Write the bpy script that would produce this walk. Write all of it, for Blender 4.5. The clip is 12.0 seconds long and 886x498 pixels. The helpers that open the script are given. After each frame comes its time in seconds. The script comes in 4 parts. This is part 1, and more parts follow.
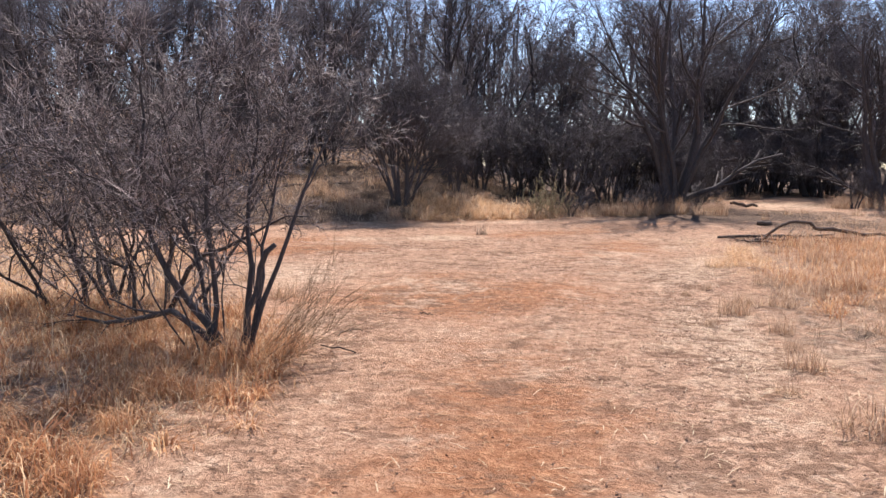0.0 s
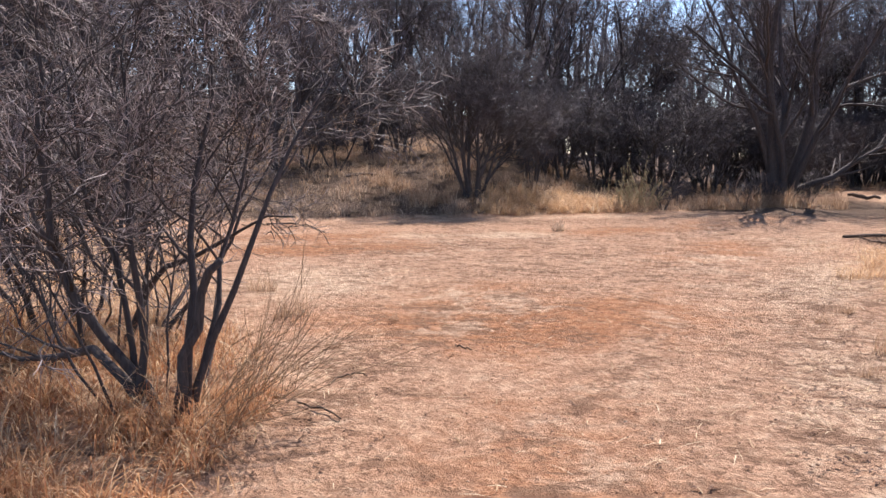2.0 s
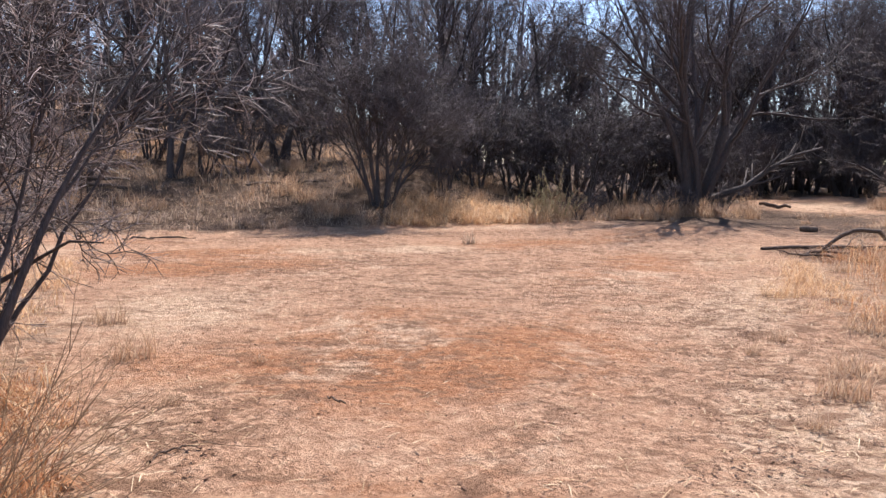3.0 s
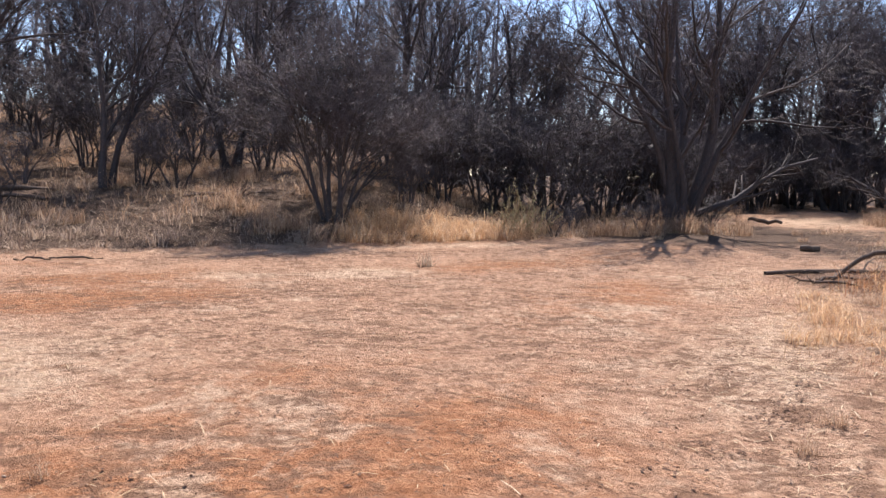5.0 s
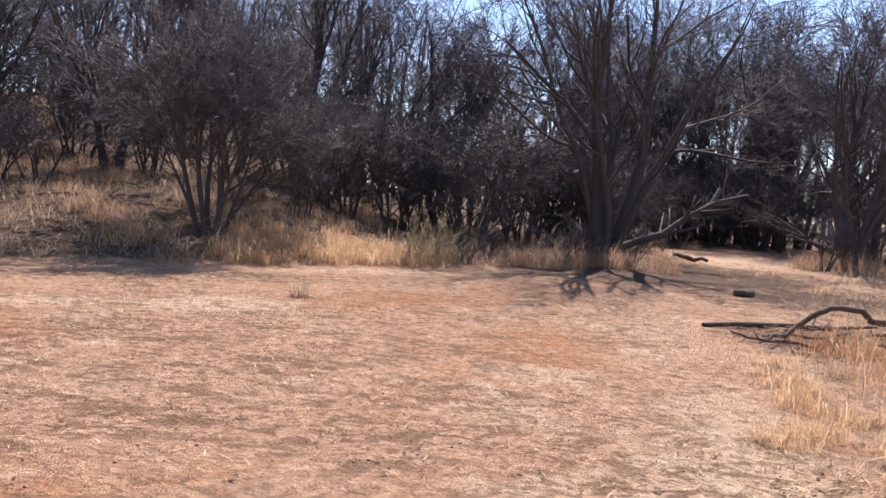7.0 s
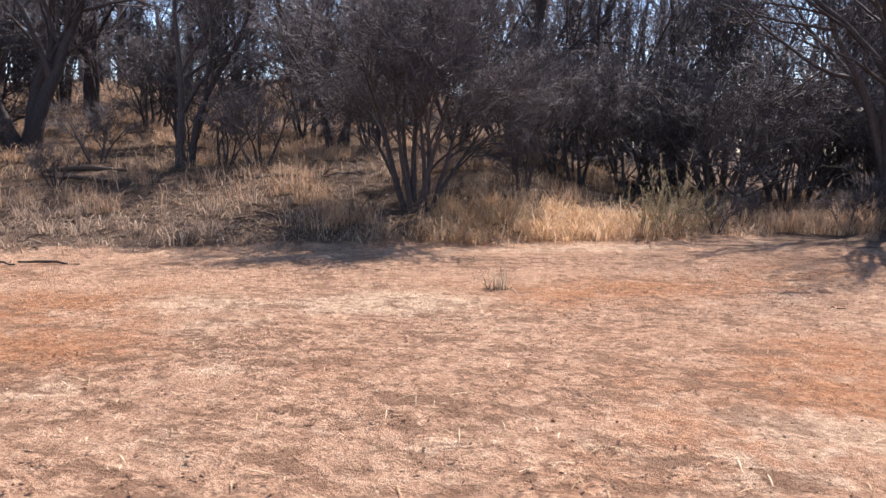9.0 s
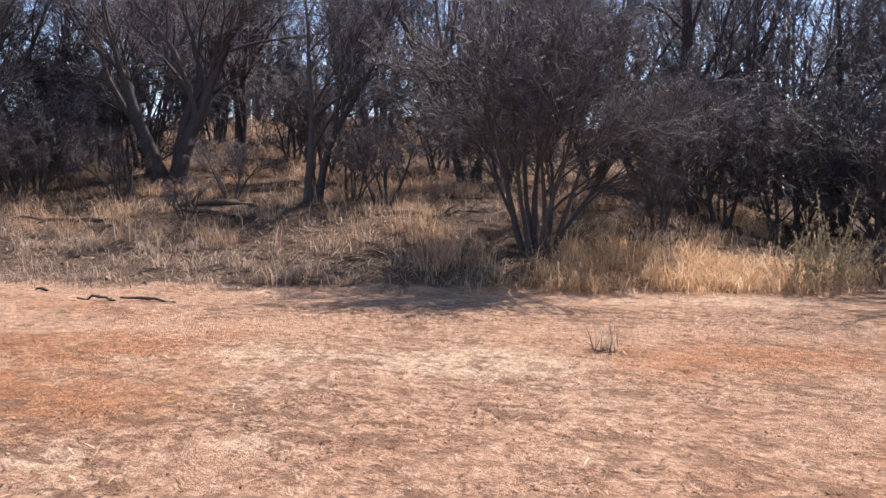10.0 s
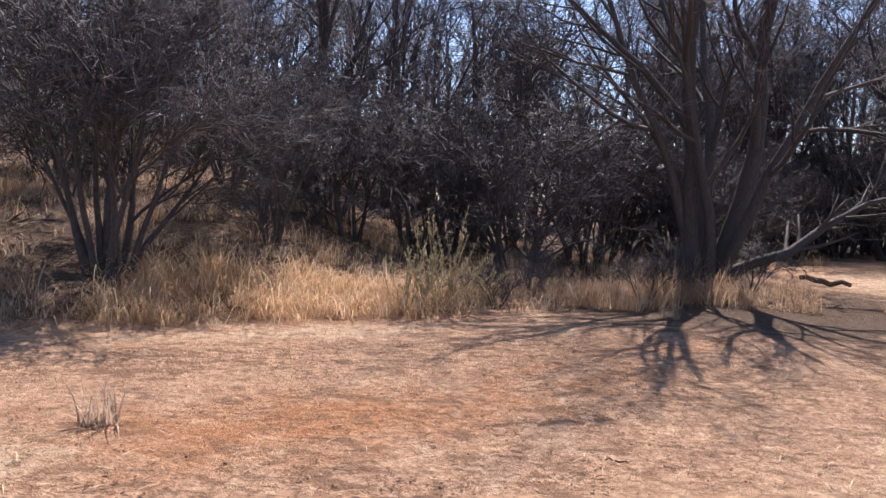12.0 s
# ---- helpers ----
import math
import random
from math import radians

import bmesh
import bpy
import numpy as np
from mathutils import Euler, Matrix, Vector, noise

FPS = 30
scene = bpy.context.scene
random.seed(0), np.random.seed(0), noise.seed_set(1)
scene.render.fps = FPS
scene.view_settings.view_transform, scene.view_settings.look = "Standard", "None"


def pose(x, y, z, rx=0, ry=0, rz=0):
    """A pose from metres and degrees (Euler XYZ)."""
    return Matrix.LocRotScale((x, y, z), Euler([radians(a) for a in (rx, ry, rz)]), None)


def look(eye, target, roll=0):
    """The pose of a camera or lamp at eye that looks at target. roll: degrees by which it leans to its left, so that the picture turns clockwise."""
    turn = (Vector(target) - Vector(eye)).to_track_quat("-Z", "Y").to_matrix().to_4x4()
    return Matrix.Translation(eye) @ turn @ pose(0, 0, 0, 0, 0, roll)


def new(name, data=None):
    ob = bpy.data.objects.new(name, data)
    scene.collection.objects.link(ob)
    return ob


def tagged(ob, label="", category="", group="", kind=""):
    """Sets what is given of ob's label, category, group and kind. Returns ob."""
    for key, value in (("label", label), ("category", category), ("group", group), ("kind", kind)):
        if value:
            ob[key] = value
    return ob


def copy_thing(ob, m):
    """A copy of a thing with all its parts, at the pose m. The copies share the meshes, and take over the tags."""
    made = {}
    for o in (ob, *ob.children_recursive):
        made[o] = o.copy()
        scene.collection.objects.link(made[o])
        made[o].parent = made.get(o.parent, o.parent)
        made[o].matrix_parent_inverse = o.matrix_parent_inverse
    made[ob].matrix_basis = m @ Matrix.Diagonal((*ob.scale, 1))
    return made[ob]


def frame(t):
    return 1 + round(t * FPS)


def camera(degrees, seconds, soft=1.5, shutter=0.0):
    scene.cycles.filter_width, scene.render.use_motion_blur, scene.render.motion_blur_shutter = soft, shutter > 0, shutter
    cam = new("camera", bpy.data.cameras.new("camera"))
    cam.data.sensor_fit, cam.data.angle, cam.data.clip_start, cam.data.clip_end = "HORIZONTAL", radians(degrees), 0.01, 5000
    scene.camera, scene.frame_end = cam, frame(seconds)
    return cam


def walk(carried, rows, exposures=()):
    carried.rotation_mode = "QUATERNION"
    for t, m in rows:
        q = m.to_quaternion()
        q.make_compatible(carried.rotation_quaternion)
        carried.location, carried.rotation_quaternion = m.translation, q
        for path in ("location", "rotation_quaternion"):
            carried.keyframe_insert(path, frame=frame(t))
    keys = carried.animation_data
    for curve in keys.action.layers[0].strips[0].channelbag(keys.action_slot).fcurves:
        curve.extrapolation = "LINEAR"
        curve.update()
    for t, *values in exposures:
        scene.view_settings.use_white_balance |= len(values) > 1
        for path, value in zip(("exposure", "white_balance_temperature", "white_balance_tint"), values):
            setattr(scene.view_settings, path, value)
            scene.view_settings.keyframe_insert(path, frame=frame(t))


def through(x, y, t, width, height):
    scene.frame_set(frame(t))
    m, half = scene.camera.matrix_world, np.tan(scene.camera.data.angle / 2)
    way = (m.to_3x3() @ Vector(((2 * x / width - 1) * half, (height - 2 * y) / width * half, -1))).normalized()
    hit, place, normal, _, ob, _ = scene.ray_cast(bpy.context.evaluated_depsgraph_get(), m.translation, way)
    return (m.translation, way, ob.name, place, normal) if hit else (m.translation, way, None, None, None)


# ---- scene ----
cam = camera(58.2, 12.0)
METRES, EYE, TILT, LEAN, TURN = 13.6, 1.5, 0.0, 0.0, 0.0
ROWS = [
    (0.0, 0.0, 0.0, 0.0, 0.05, -6.02, -0.45),
    (0.5, 0.0023, 0.0441, -0.0007, 3.52, -5.81, -0.26),
    (1.0, 0.0064, 0.0807, -0.002, 10.51, -5.46, -0.58),
    (1.5, 0.0124, 0.123, -0.0025, 10.65, -5.55, -0.33),
    (2.0, 0.0247, 0.1616, -0.0045, 6.32, -6.79, -0.26),
    (2.5, 0.0338, 0.204, -0.0043, 0.98, -6.74, -0.55),
    (4.5, 0.0605, 0.3713, -0.007, 0.19, -4.16, -0.42),
    (5.0, 0.0702, 0.41, -0.0085, -0.93, -5.31, -0.8),
    (5.5, 0.0774, 0.453, -0.0081, -1.52, -5.72, -1.05),
    (6.0, 0.0893, 0.4893, -0.0086, -4.01, -3.84, -3.27),
    (6.5, 0.1, 0.5312, -0.0091, -6.49, -3.08, -4.23),
    (8.5, 0.1363, 0.691, -0.0098, 2.35, -8.02, -2.43),
    (9.0, 0.143, 0.7308, -0.0079, 11.26, -7.13, -0.4),
    (9.5, 0.1521, 0.7677, -0.0063, 20.04, -5.55, 0.01),
    (10.0, 0.1613, 0.808, -0.0052, 22.02, -4.69, -0.85),
    (10.5, 0.1738, 0.8446, -0.0045, 22.69, -4.74, -0.67),
    (11.0, 0.1852, 0.8884, -0.004, 19.4, -4.21, -0.8),
    (11.5, 0.2031, 0.9288, -0.004, 11.02, -3.57, -2.74),
    (12.0, 0.2218, 0.9701, -0.0041, -0.46, -3.38, -2.41),
]
walk(cam, [(t, pose(0, 0, EYE, TILT, LEAN, TURN) @ pose(METRES * x, METRES * y, METRES * z, 90 + pitch, roll, yaw)) for t, x, y, z, yaw, pitch, roll in ROWS],
     [(t, stops, 6450.0, 20.0) for t, stops in ((0.0, 0.85), (6.0, 0.82), (9.0, 0.95), (11.0, 0.95), (12.0, 0.88))])

# ---------------------------------------------------------------- light
SUN_AZ, SUN_EL = 17.0, 51.0          # degrees clockwise from +y, degrees above the horizon
world = bpy.data.worlds.new("sky")
scene.world = world
world.use_nodes = True
sky = world.node_tree.nodes.new("ShaderNodeTexSky")
sky.sky_type = "NISHITA"
sky.sun_disc = False
sky.sun_elevation, sky.sun_rotation = radians(SUN_EL), radians(SUN_AZ)
sky.altitude, sky.air_density, sky.dust_density, sky.ozone_density = 500, 1.0, 0.2, 2.6
background = world.node_tree.nodes["Background"]
background.inputs["Strength"].default_value = 0.11
world.node_tree.links.new(sky.outputs["Color"], background.inputs["Color"])
sun_data = bpy.data.lights.new("sun", "SUN")
sun_data.energy, sun_data.angle, sun_data.color = 5.0, radians(0.55), (1.0, 0.94, 0.85)
sun = new("sun", sun_data)
to_sun = Vector((math.sin(radians(SUN_AZ)) * math.cos(radians(SUN_EL)), math.cos(radians(SUN_AZ)) * math.cos(radians(SUN_EL)), math.sin(radians(SUN_EL))))
sun.matrix_world = look(to_sun * 60, (0, 0, 0))


# ---------------------------------------------------------------- materials
class Nodes:
    """A short way to write node materials."""

    def __init__(self, name, rough=0.9, spec=0.3):
        self.mat = bpy.data.materials.new(name)
        self.mat.use_nodes = True
        self.tree = self.mat.node_tree
        self.bsdf = self.tree.nodes["Principled BSDF"]
        self.bsdf.inputs["Roughness"].default_value = rough
        self.bsdf.inputs["Specular IOR Level"].default_value = spec
        self.coord = self.tree.nodes.new("ShaderNodeNewGeometry").outputs["Position"]

    def link(self, a, b):
        self.tree.links.new(a, b)

    def noise(self, scale, detail=4, rough=0.6, distort=0.0, vector=None):
        n = self.tree.nodes.new("ShaderNodeTexNoise")
        n.inputs["Scale"].default_value, n.inputs["Detail"].default_value = scale, detail
        n.inputs["Roughness"].default_value, n.inputs["Distortion"].default_value = rough, distort
        self.link(vector or self.coord, n.inputs["Vector"])
        return n.outputs["Fac"]

    def stretched(self, sx, sy, sz, turn=0.0):
        m = self.tree.nodes.new("ShaderNodeMapping")
        m.inputs["Scale"].default_value = (sx, sy, sz)
        m.inputs["Rotation"].default_value = (0, 0, radians(turn))
        self.link(self.coord, m.inputs["Vector"])
        return m.outputs["Vector"]

    def step(self, value, low, high, to_low=0.0, to_high=1.0):
        m = self.tree.nodes.new("ShaderNodeMapRange")
        m.interpolation_type = "SMOOTHSTEP"
        for key, v in (("From Min", low), ("From Max", high), ("To Min", to_low), ("To Max", to_high)):
            m.inputs[key].default_value = v
        self.link(value, m.inputs["Value"])
        return m.outputs["Result"]

    def math(self, op, a, b):
        m = self.tree.nodes.new("ShaderNodeMath")
        m.operation = op
        for i, v in enumerate((a, b)):
            if isinstance(v, (int, float)):
                m.inputs[i].default_value = v
            else:
                self.link(v, m.inputs[i])
        return m.outputs[0]

    def mix(self, fac, a, b, blend="MIX"):
        m = self.tree.nodes.new("ShaderNodeMix")
        m.data_type, m.blend_type = "RGBA", blend
        for socket, v in ((m.inputs[0], fac), (m.inputs[6], a), (m.inputs[7], b)):
            if isinstance(v, (int, float)):
                socket.default_value = v
            elif isinstance(v, tuple):
                socket.default_value = (*v, 1)
            else:
                self.link(v, socket)
        return m.outputs[2]

    def ramp(self, fac, stops):
        r = self.tree.nodes.new("ShaderNodeValToRGB")
        while len(r.color_ramp.elements) < len(stops):
            r.color_ramp.elements.new(0.5)
        for e, (p, c) in zip(r.color_ramp.elements, stops):
            e.position, e.color = p, (*c, 1)
        self.link(fac, r.inputs["Fac"])
        return r.outputs["Color"]

    def island(self):
        return self.tree.nodes.new("ShaderNodeNewGeometry").outputs["Random Per Island"]

    def piece(self):
        return self.tree.nodes.new("ShaderNodeObjectInfo").outputs["Random"]

    def attribute(self, name):
        a = self.tree.nodes.new("ShaderNodeAttribute")
        a.attribute_name = name
        s = self.tree.nodes.new("ShaderNodeSeparateColor")
        self.link(a.outputs["Color"], s.inputs["Color"])
        self.drift = a.outputs["Alpha"]
        return s.outputs

    def done(self, colour, bump=None, strength=0.5, distance=0.01):
        self.link(colour, self.bsdf.inputs["Base Color"])
        if bump is not None:
            b = self.tree.nodes.new("ShaderNodeBump")
            b.inputs["Strength"].default_value, b.inputs["Distance"].default_value = strength, distance
            self.link(bump, b.inputs["Height"])
            self.link(b.outputs["Normal"], self.bsdf.inputs["Normal"])
        return self.mat


def bark_material(name, dark, light, rough=0.8):
    n = Nodes(name, rough, 0.35)
    fissures = n.noise(1, 5, 0.65, 0.4, n.stretched(45, 45, 9))
    stains = n.noise(2.2, 3)
    base = n.ramp(fissures, [(0.3, dark), (0.7, light)])
    grey = n.mix(n.step(stains, 0.45, 0.7, 0, 0.6), base, tuple(0.5 * (a + b) for a, b in zip(dark, light)))
    tone = n.ramp(n.piece(), [(0, (0.8, 0.78, 0.78)), (1, (1.15, 1.12, 1.1))])
    return n.done(n.mix(1.0, grey, tone, "MULTIPLY"), fissures, 0.8, 0.02)


def twig_material(name, dark, light, rough=0.65):
    n = Nodes(name, rough, 0.35)
    tone = n.ramp(n.island(), [(0, dark), (0.8, light), (1, tuple(1.25 * c for c in light))])
    mottle = n.noise(30, 2)
    return n.done(n.mix(n.step(mottle, 0.4, 0.7, 0, 0.35), tone, dark))


def straw_material(name, stops, through=0.25):
    n = Nodes(name, 0.8, 0.12)
    tone = n.ramp(n.island(), stops)
    streak = n.noise(14, 3)
    colour = n.mix(n.step(streak, 0.35, 0.7, 0, 0.35), tone, tuple(0.6 * c for c in stops[0][1]))
    mat = n.done(colour)
    clear = n.tree.nodes.new("ShaderNodeBsdfTranslucent")
    n.link(colour, clear.inputs["Color"])
    mixer = n.tree.nodes.new("ShaderNodeMixShader")
    mixer.inputs[0].default_value = through
    n.link(n.bsdf.outputs[0], mixer.inputs[1])
    n.link(clear.outputs[0], mixer.inputs[2])
    n.link(mixer.outputs[0], n.tree.nodes["Material Output"].inputs["Surface"])
    return mat


def ground_material():
    n = Nodes("red_earth", 0.95, 0.1)
    soil = n.attribute("soil")
    red, straw, litter = soil[0], soil[1], soil[2]
    wide = n.noise(0.55, 4, 0.6, 0.8)
    mid = n.noise(2.6, 6, 0.68, 0.8)
    small = n.noise(10, 5, 0.72, 0.5)
    fine = n.noise(42, 4, 0.75)
    grit = n.noise(170, 2, 0.6)
    strands = n.noise(1, 3, 0.6, 1.2, n.stretched(9, 60, 9, 18))
    strands_b = n.noise(1, 3, 0.6, 1.2, n.stretched(58, 10, 9, -25))
    grain = n.math("ADD", n.math("MULTIPLY", small, 0.68), n.math("MULTIPLY", fine, 0.32))
    # bare earth: dusty tan, rust red, pale dust
    tan = n.ramp(grain, [(0.36, (0.33, 0.19, 0.115)), (0.5, (0.55, 0.335, 0.21)), (0.62, (0.70, 0.475, 0.315))])
    rust = n.ramp(grain, [(0.36, (0.28, 0.115, 0.053)), (0.5, (0.47, 0.22, 0.107)), (0.64, (0.62, 0.34, 0.18))])
    pale = n.ramp(grain, [(0.36, (0.44, 0.29, 0.19)), (0.5, (0.68, 0.49, 0.33)), (0.62, (0.80, 0.63, 0.45))])
    uneven = n.math("ADD", n.math("MULTIPLY", n.math("SUBTRACT", wide, 0.5), 1.3), n.math("MULTIPLY", n.math("SUBTRACT", mid, 0.5), 1.2))
    colour = n.mix(n.step(n.math("ADD", red, uneven), 0.15, 0.85), tan, rust)
    colour = n.mix(n.step(n.math("ADD", straw, n.math("MULTIPLY", n.math("SUBTRACT", mid, 0.5), 1.6)), 0.35, 0.85, 0, 0.85), colour, pale)
    colour = n.mix(n.step(n.math("SUBTRACT", 0.0, uneven), 0.1, 0.34, 0, 0.6), colour, pale)
    # dead leaf and root crumbs gather in drifts
    drift = n.math("ADD", n.noise(0.75, 6, 0.7, 1.6), n.math("MULTIPLY", n.drift, 0.22))
    crumbs = n.step(n.math("MAXIMUM", n.noise(13, 3, 0.65, 0.6), n.math("MULTIPLY", fine, 0.88)), 0.5, 0.6, 0, 0.9)
    gathered = n.step(drift, 0.40, 0.60, 0.15, 1.0)
    colour = n.mix(n.math("MULTIPLY", crumbs, n.math("MULTIPLY", gathered, 0.75)), colour, (0.19, 0.107, 0.066))
    # darker brown blotches between pale clods
    blotches = n.step(n.noise(1, 3, 0.55, 0.7, n.stretched(3.4, 5.2, 4, 12)), 0.51, 0.60, 0, 0.8)
    colour = n.mix(n.math("MULTIPLY", blotches, gathered), colour, (0.24, 0.138, 0.084))
    # matted litter under the trees and in the rough; shade painted on the left
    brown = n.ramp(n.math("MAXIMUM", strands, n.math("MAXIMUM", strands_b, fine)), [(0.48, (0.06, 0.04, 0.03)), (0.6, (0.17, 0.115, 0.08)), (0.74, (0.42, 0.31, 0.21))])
    litter_and_shade = n.math("ADD", litter, n.math("MULTIPLY", n.math("SUBTRACT", mid, 0.5), 1.2))
    colour = n.mix(n.step(litter_and_shade, 0.25, 0.7), colour, brown)
    colour = n.mix(1.0, colour, n.ramp(grit, [(0.25, (0.86, 0.85, 0.84)), (0.75, (1.09, 1.09, 1.09))]), "MULTIPLY")
    height = n.math("ADD", n.math("MULTIPLY", fine, 0.5), n.math("MULTIPLY", grit, 0.2))
    height = n.math("ADD", height, n.math("MULTIPLY", small, 0.9))
    height = n.math("ADD", height, n.math("MULTIPLY", mid, 1.0))
    return n.done(colour, height, 1.0, 0.075)


BARK = bark_material("dark_fissured_bark", (0.033, 0.027, 0.026), (0.10, 0.082, 0.077))
DEAD = bark_material("weathered_dead_wood", (0.045, 0.031, 0.022), (0.16, 0.11, 0.078))
TWIG = twig_material("dark_twigs", (0.062, 0.053, 0.058), (0.115, 0.098, 0.106))
# lighter copy of dark twigs: the far wood's sunlit look put into colour
TWIG_SUNLIT = twig_material("sunlit_twigs", (0.085, 0.074, 0.082), (0.19, 0.164, 0.178))
# grey-purple twigs, their light tone raised to hold the sun's glints
TWIG_GREY = twig_material("grey_purple_twigs", (0.11, 0.082, 0.076), (0.33, 0.27, 0.25), 0.5)
SHOOT = twig_material("tan_shoots", (0.2, 0.12, 0.07), (0.42, 0.28, 0.16))
RED_STRAW = straw_material("red_brown_dry_grass", [(0, (0.30, 0.13, 0.065)), (0.4, (0.55, 0.28, 0.14)), (0.75, (0.74, 0.46, 0.24)), (1, (0.92, 0.72, 0.47))], 0.48)
GOLD_STRAW = straw_material("golden_dry_grass", [(0, (0.36, 0.20, 0.105)), (0.35, (0.66, 0.42, 0.23)), (0.7, (0.84, 0.59, 0.35)), (1, (0.94, 0.78, 0.56))], 0.5)
TAN_STRAW = straw_material("tan_dry_grass", [(0, (0.28, 0.17, 0.105)), (0.5, (0.55, 0.36, 0.225)), (1, (0.82, 0.63, 0.44))], 0.42)
GREY_STRAW = straw_material("grey_brown_dry_grass", [(0, (0.19, 0.13, 0.098)), (0.5, (0.43, 0.31, 0.225)), (1, (0.72, 0.57, 0.42))], 0.4)
PALE_STRAW = straw_material("pale_straw_litter", [(0, (0.40, 0.27, 0.15)), (0.5, (0.62, 0.46, 0.27)), (1, (0.82, 0.68, 0.46))], 0.1)
LEAF_LITTER = straw_material("dark_leaf_litter", [(0, (0.12, 0.066, 0.042)), (0.6, (0.22, 0.125, 0.078)), (1, (0.34, 0.21, 0.13))], 0.15)
DARK_LITTER = straw_material("grey_brown_litter", [(0, (0.07, 0.048, 0.036)), (0.6, (0.19, 0.135, 0.095)), (1, (0.46, 0.36, 0.25))], 0.1)
SAGE = straw_material("grey_green_leaves", [(0, (0.21, 0.185, 0.10)), (0.5, (0.38, 0.335, 0.20)), (1, (0.58, 0.51, 0.33))], 0.3)
PEBBLE = straw_material("red_grit", [(0, (0.26, 0.12, 0.065)), (0.6, (0.46, 0.27, 0.16)), (1, (0.62, 0.47, 0.34))], 0.0)
EARTH = ground_material()

# ---------------------------------------------------------------- ground
EDGE_X, EDGE_Y = [-30, -7, -4.5, -2.4, -0.5, 2, 4, 8, 14, 22], [18.4, 18.9, 19.6, 20.7, 21.6, 22.9, 24, 27.2, 37, 40]


def lerp(x, xs, ys):
    for i in range(len(xs) - 1):
        if x < xs[i + 1]:
            f = max(0.0, (x - xs[i]) / (xs[i + 1] - xs[i]))
            return ys[i] + f * (ys[i + 1] - ys[i])
    return ys[-1]


def edge(x):
    """Where the bare clearing ends ahead and the rough grass begins."""
    return lerp(x, EDGE_X, EDGE_Y)


def ease(a, b, v):
    f = min(1.0, max(0.0, (v - a) / (b - a)))
    return f * f * (3 - 2 * f)


def land(x, y):
    """The lie of the land without its small bumps."""
    d = max(0.0, y - lerp(x, [-7, -4.5, -2.4, -0.5, 2, 4], [19.1, 19.7, 20.7, 21.6, 22.9, 24]))
    d = min(d * d / (d + 0.5), 40)
    near = lerp(x, [-14, -7, -3, -1, 0, 2, 3.5, 7], [0.14, 0.12, 0.18, 0.23, 0.22, 0.1, 0.05, 0.02])
    far = lerp(x, [-14, -7, 0, 4, 8], [0.15, 0.12, 0.07, 0.03, 0.004])
    return -0.075 + near * min(d, 5) + far * max(d - 5, 0)


# patches of bare red earth and of flattened straw: x, y, half length, half width, turn, amount
RED_PATCHES = [(0.4, 4.2, 3.2, 0.9, 85, 0.75), (0.4, 9.4, 1.9, 1.1, 15, 0.9), (-0.2, 10.6, 1.4, 0.8, 60, 0.7), (-2.9, 14.6, 2.0, 0.9, 20, 0.9),
               (-3.4, 16.2, 1.8, 1.0, 10, 0.7), (3.2, 14.9, 2.2, 1.0, 60, 0.65), (2.3, 18.6, 2.6, 0.9, 30, 0.75), (2.2, 11.4, 1.1, 0.7, 40, 0.4),
               (4.8, 20.8, 2.2, 1.0, 40, 0.5), (-5.5, 18.0, 2.0, 0.6, 0, 0.45), (1.8, 16.3, 1.2, 0.6, 10, 0.3)]
STRAW_PATCHES = [(0.0, 17.3, 1.3, 0.7, 20, 1.0), (-1.7, 16.8, 1.0, 0.6, 0, 0.8), (-2.3, 11.3, 1.9, 1.4, 70, 0.75), (2.6, 7.2, 3.0, 0.8, 75, 0.8),
                 (3.9, 12.2, 2.6, 0.8, 65, 0.85), (4.9, 16.2, 2.0, 0.6, 60, 0.6), (1.5, 7.2, 1.2, 0.5, 80, 0.35), (0.4, 13.6, 2.2, 0.8, 0, 0.45),
                 (-1.2, 7.6, 1.6, 0.6, 85, 0.6), (-2.0, 20.2, 3.0, 0.5, 18, 0.55), (1.6, 22.0, 2.6, 0.5, 25, 0.7), (-5.5, 12.5, 2.5, 1.8, 0, 0.4),
                 (13.5, 31.0, 4.0, 2.4, 55, 0.85), (1.2, 3.6, 2.0, 0.6, 80, 0.3), (2.0, 4.4, 2.4, 0.6, 80, 0.55)]


# drifts of dead leaf and root crumbs on the bare earth, and matted litter round the big tree
DRIFTS = [(-0.2, 15.4, 1.7, 0.55, 25, 1.0), (0.6, 16.6, 1.1, 0.4, 40, 0.7), (1.0, 12.6, 1.9, 0.6, 10, 0.6), (3.3, 10.8, 1.9, 0.55, 70, 0.9), (2.5, 8.2, 1.7, 0.5, 75, 0.8),
          (-1.0, 7.6, 1.3, 0.5, 80, 0.7), (2.0, 6.0, 1.4, 0.5, 70, 0.6), (3.0, 17.4, 1.8, 0.5, 20, 0.6), (-2.0, 14.0, 1.3, 0.4, 10, 0.6), (1.5, 14.6, 1.3, 0.35, 30, 0.6), (4.2, 19.0, 1.6, 0.4, 40, 0.5),
          (-0.5, 19.5, 2.6, 0.4, 12, 0.5), (1.5, 20.6, 2.2, 0.4, 20, 0.6)]
MATTED = [(8.8, 25.8, 4.6, 3.2, 15, 0.95), (10.8, 22.0, 3.6, 2.2, 35, 0.75), (7.5, 16.0, 2.4, 1.2, 50, 0.55)]


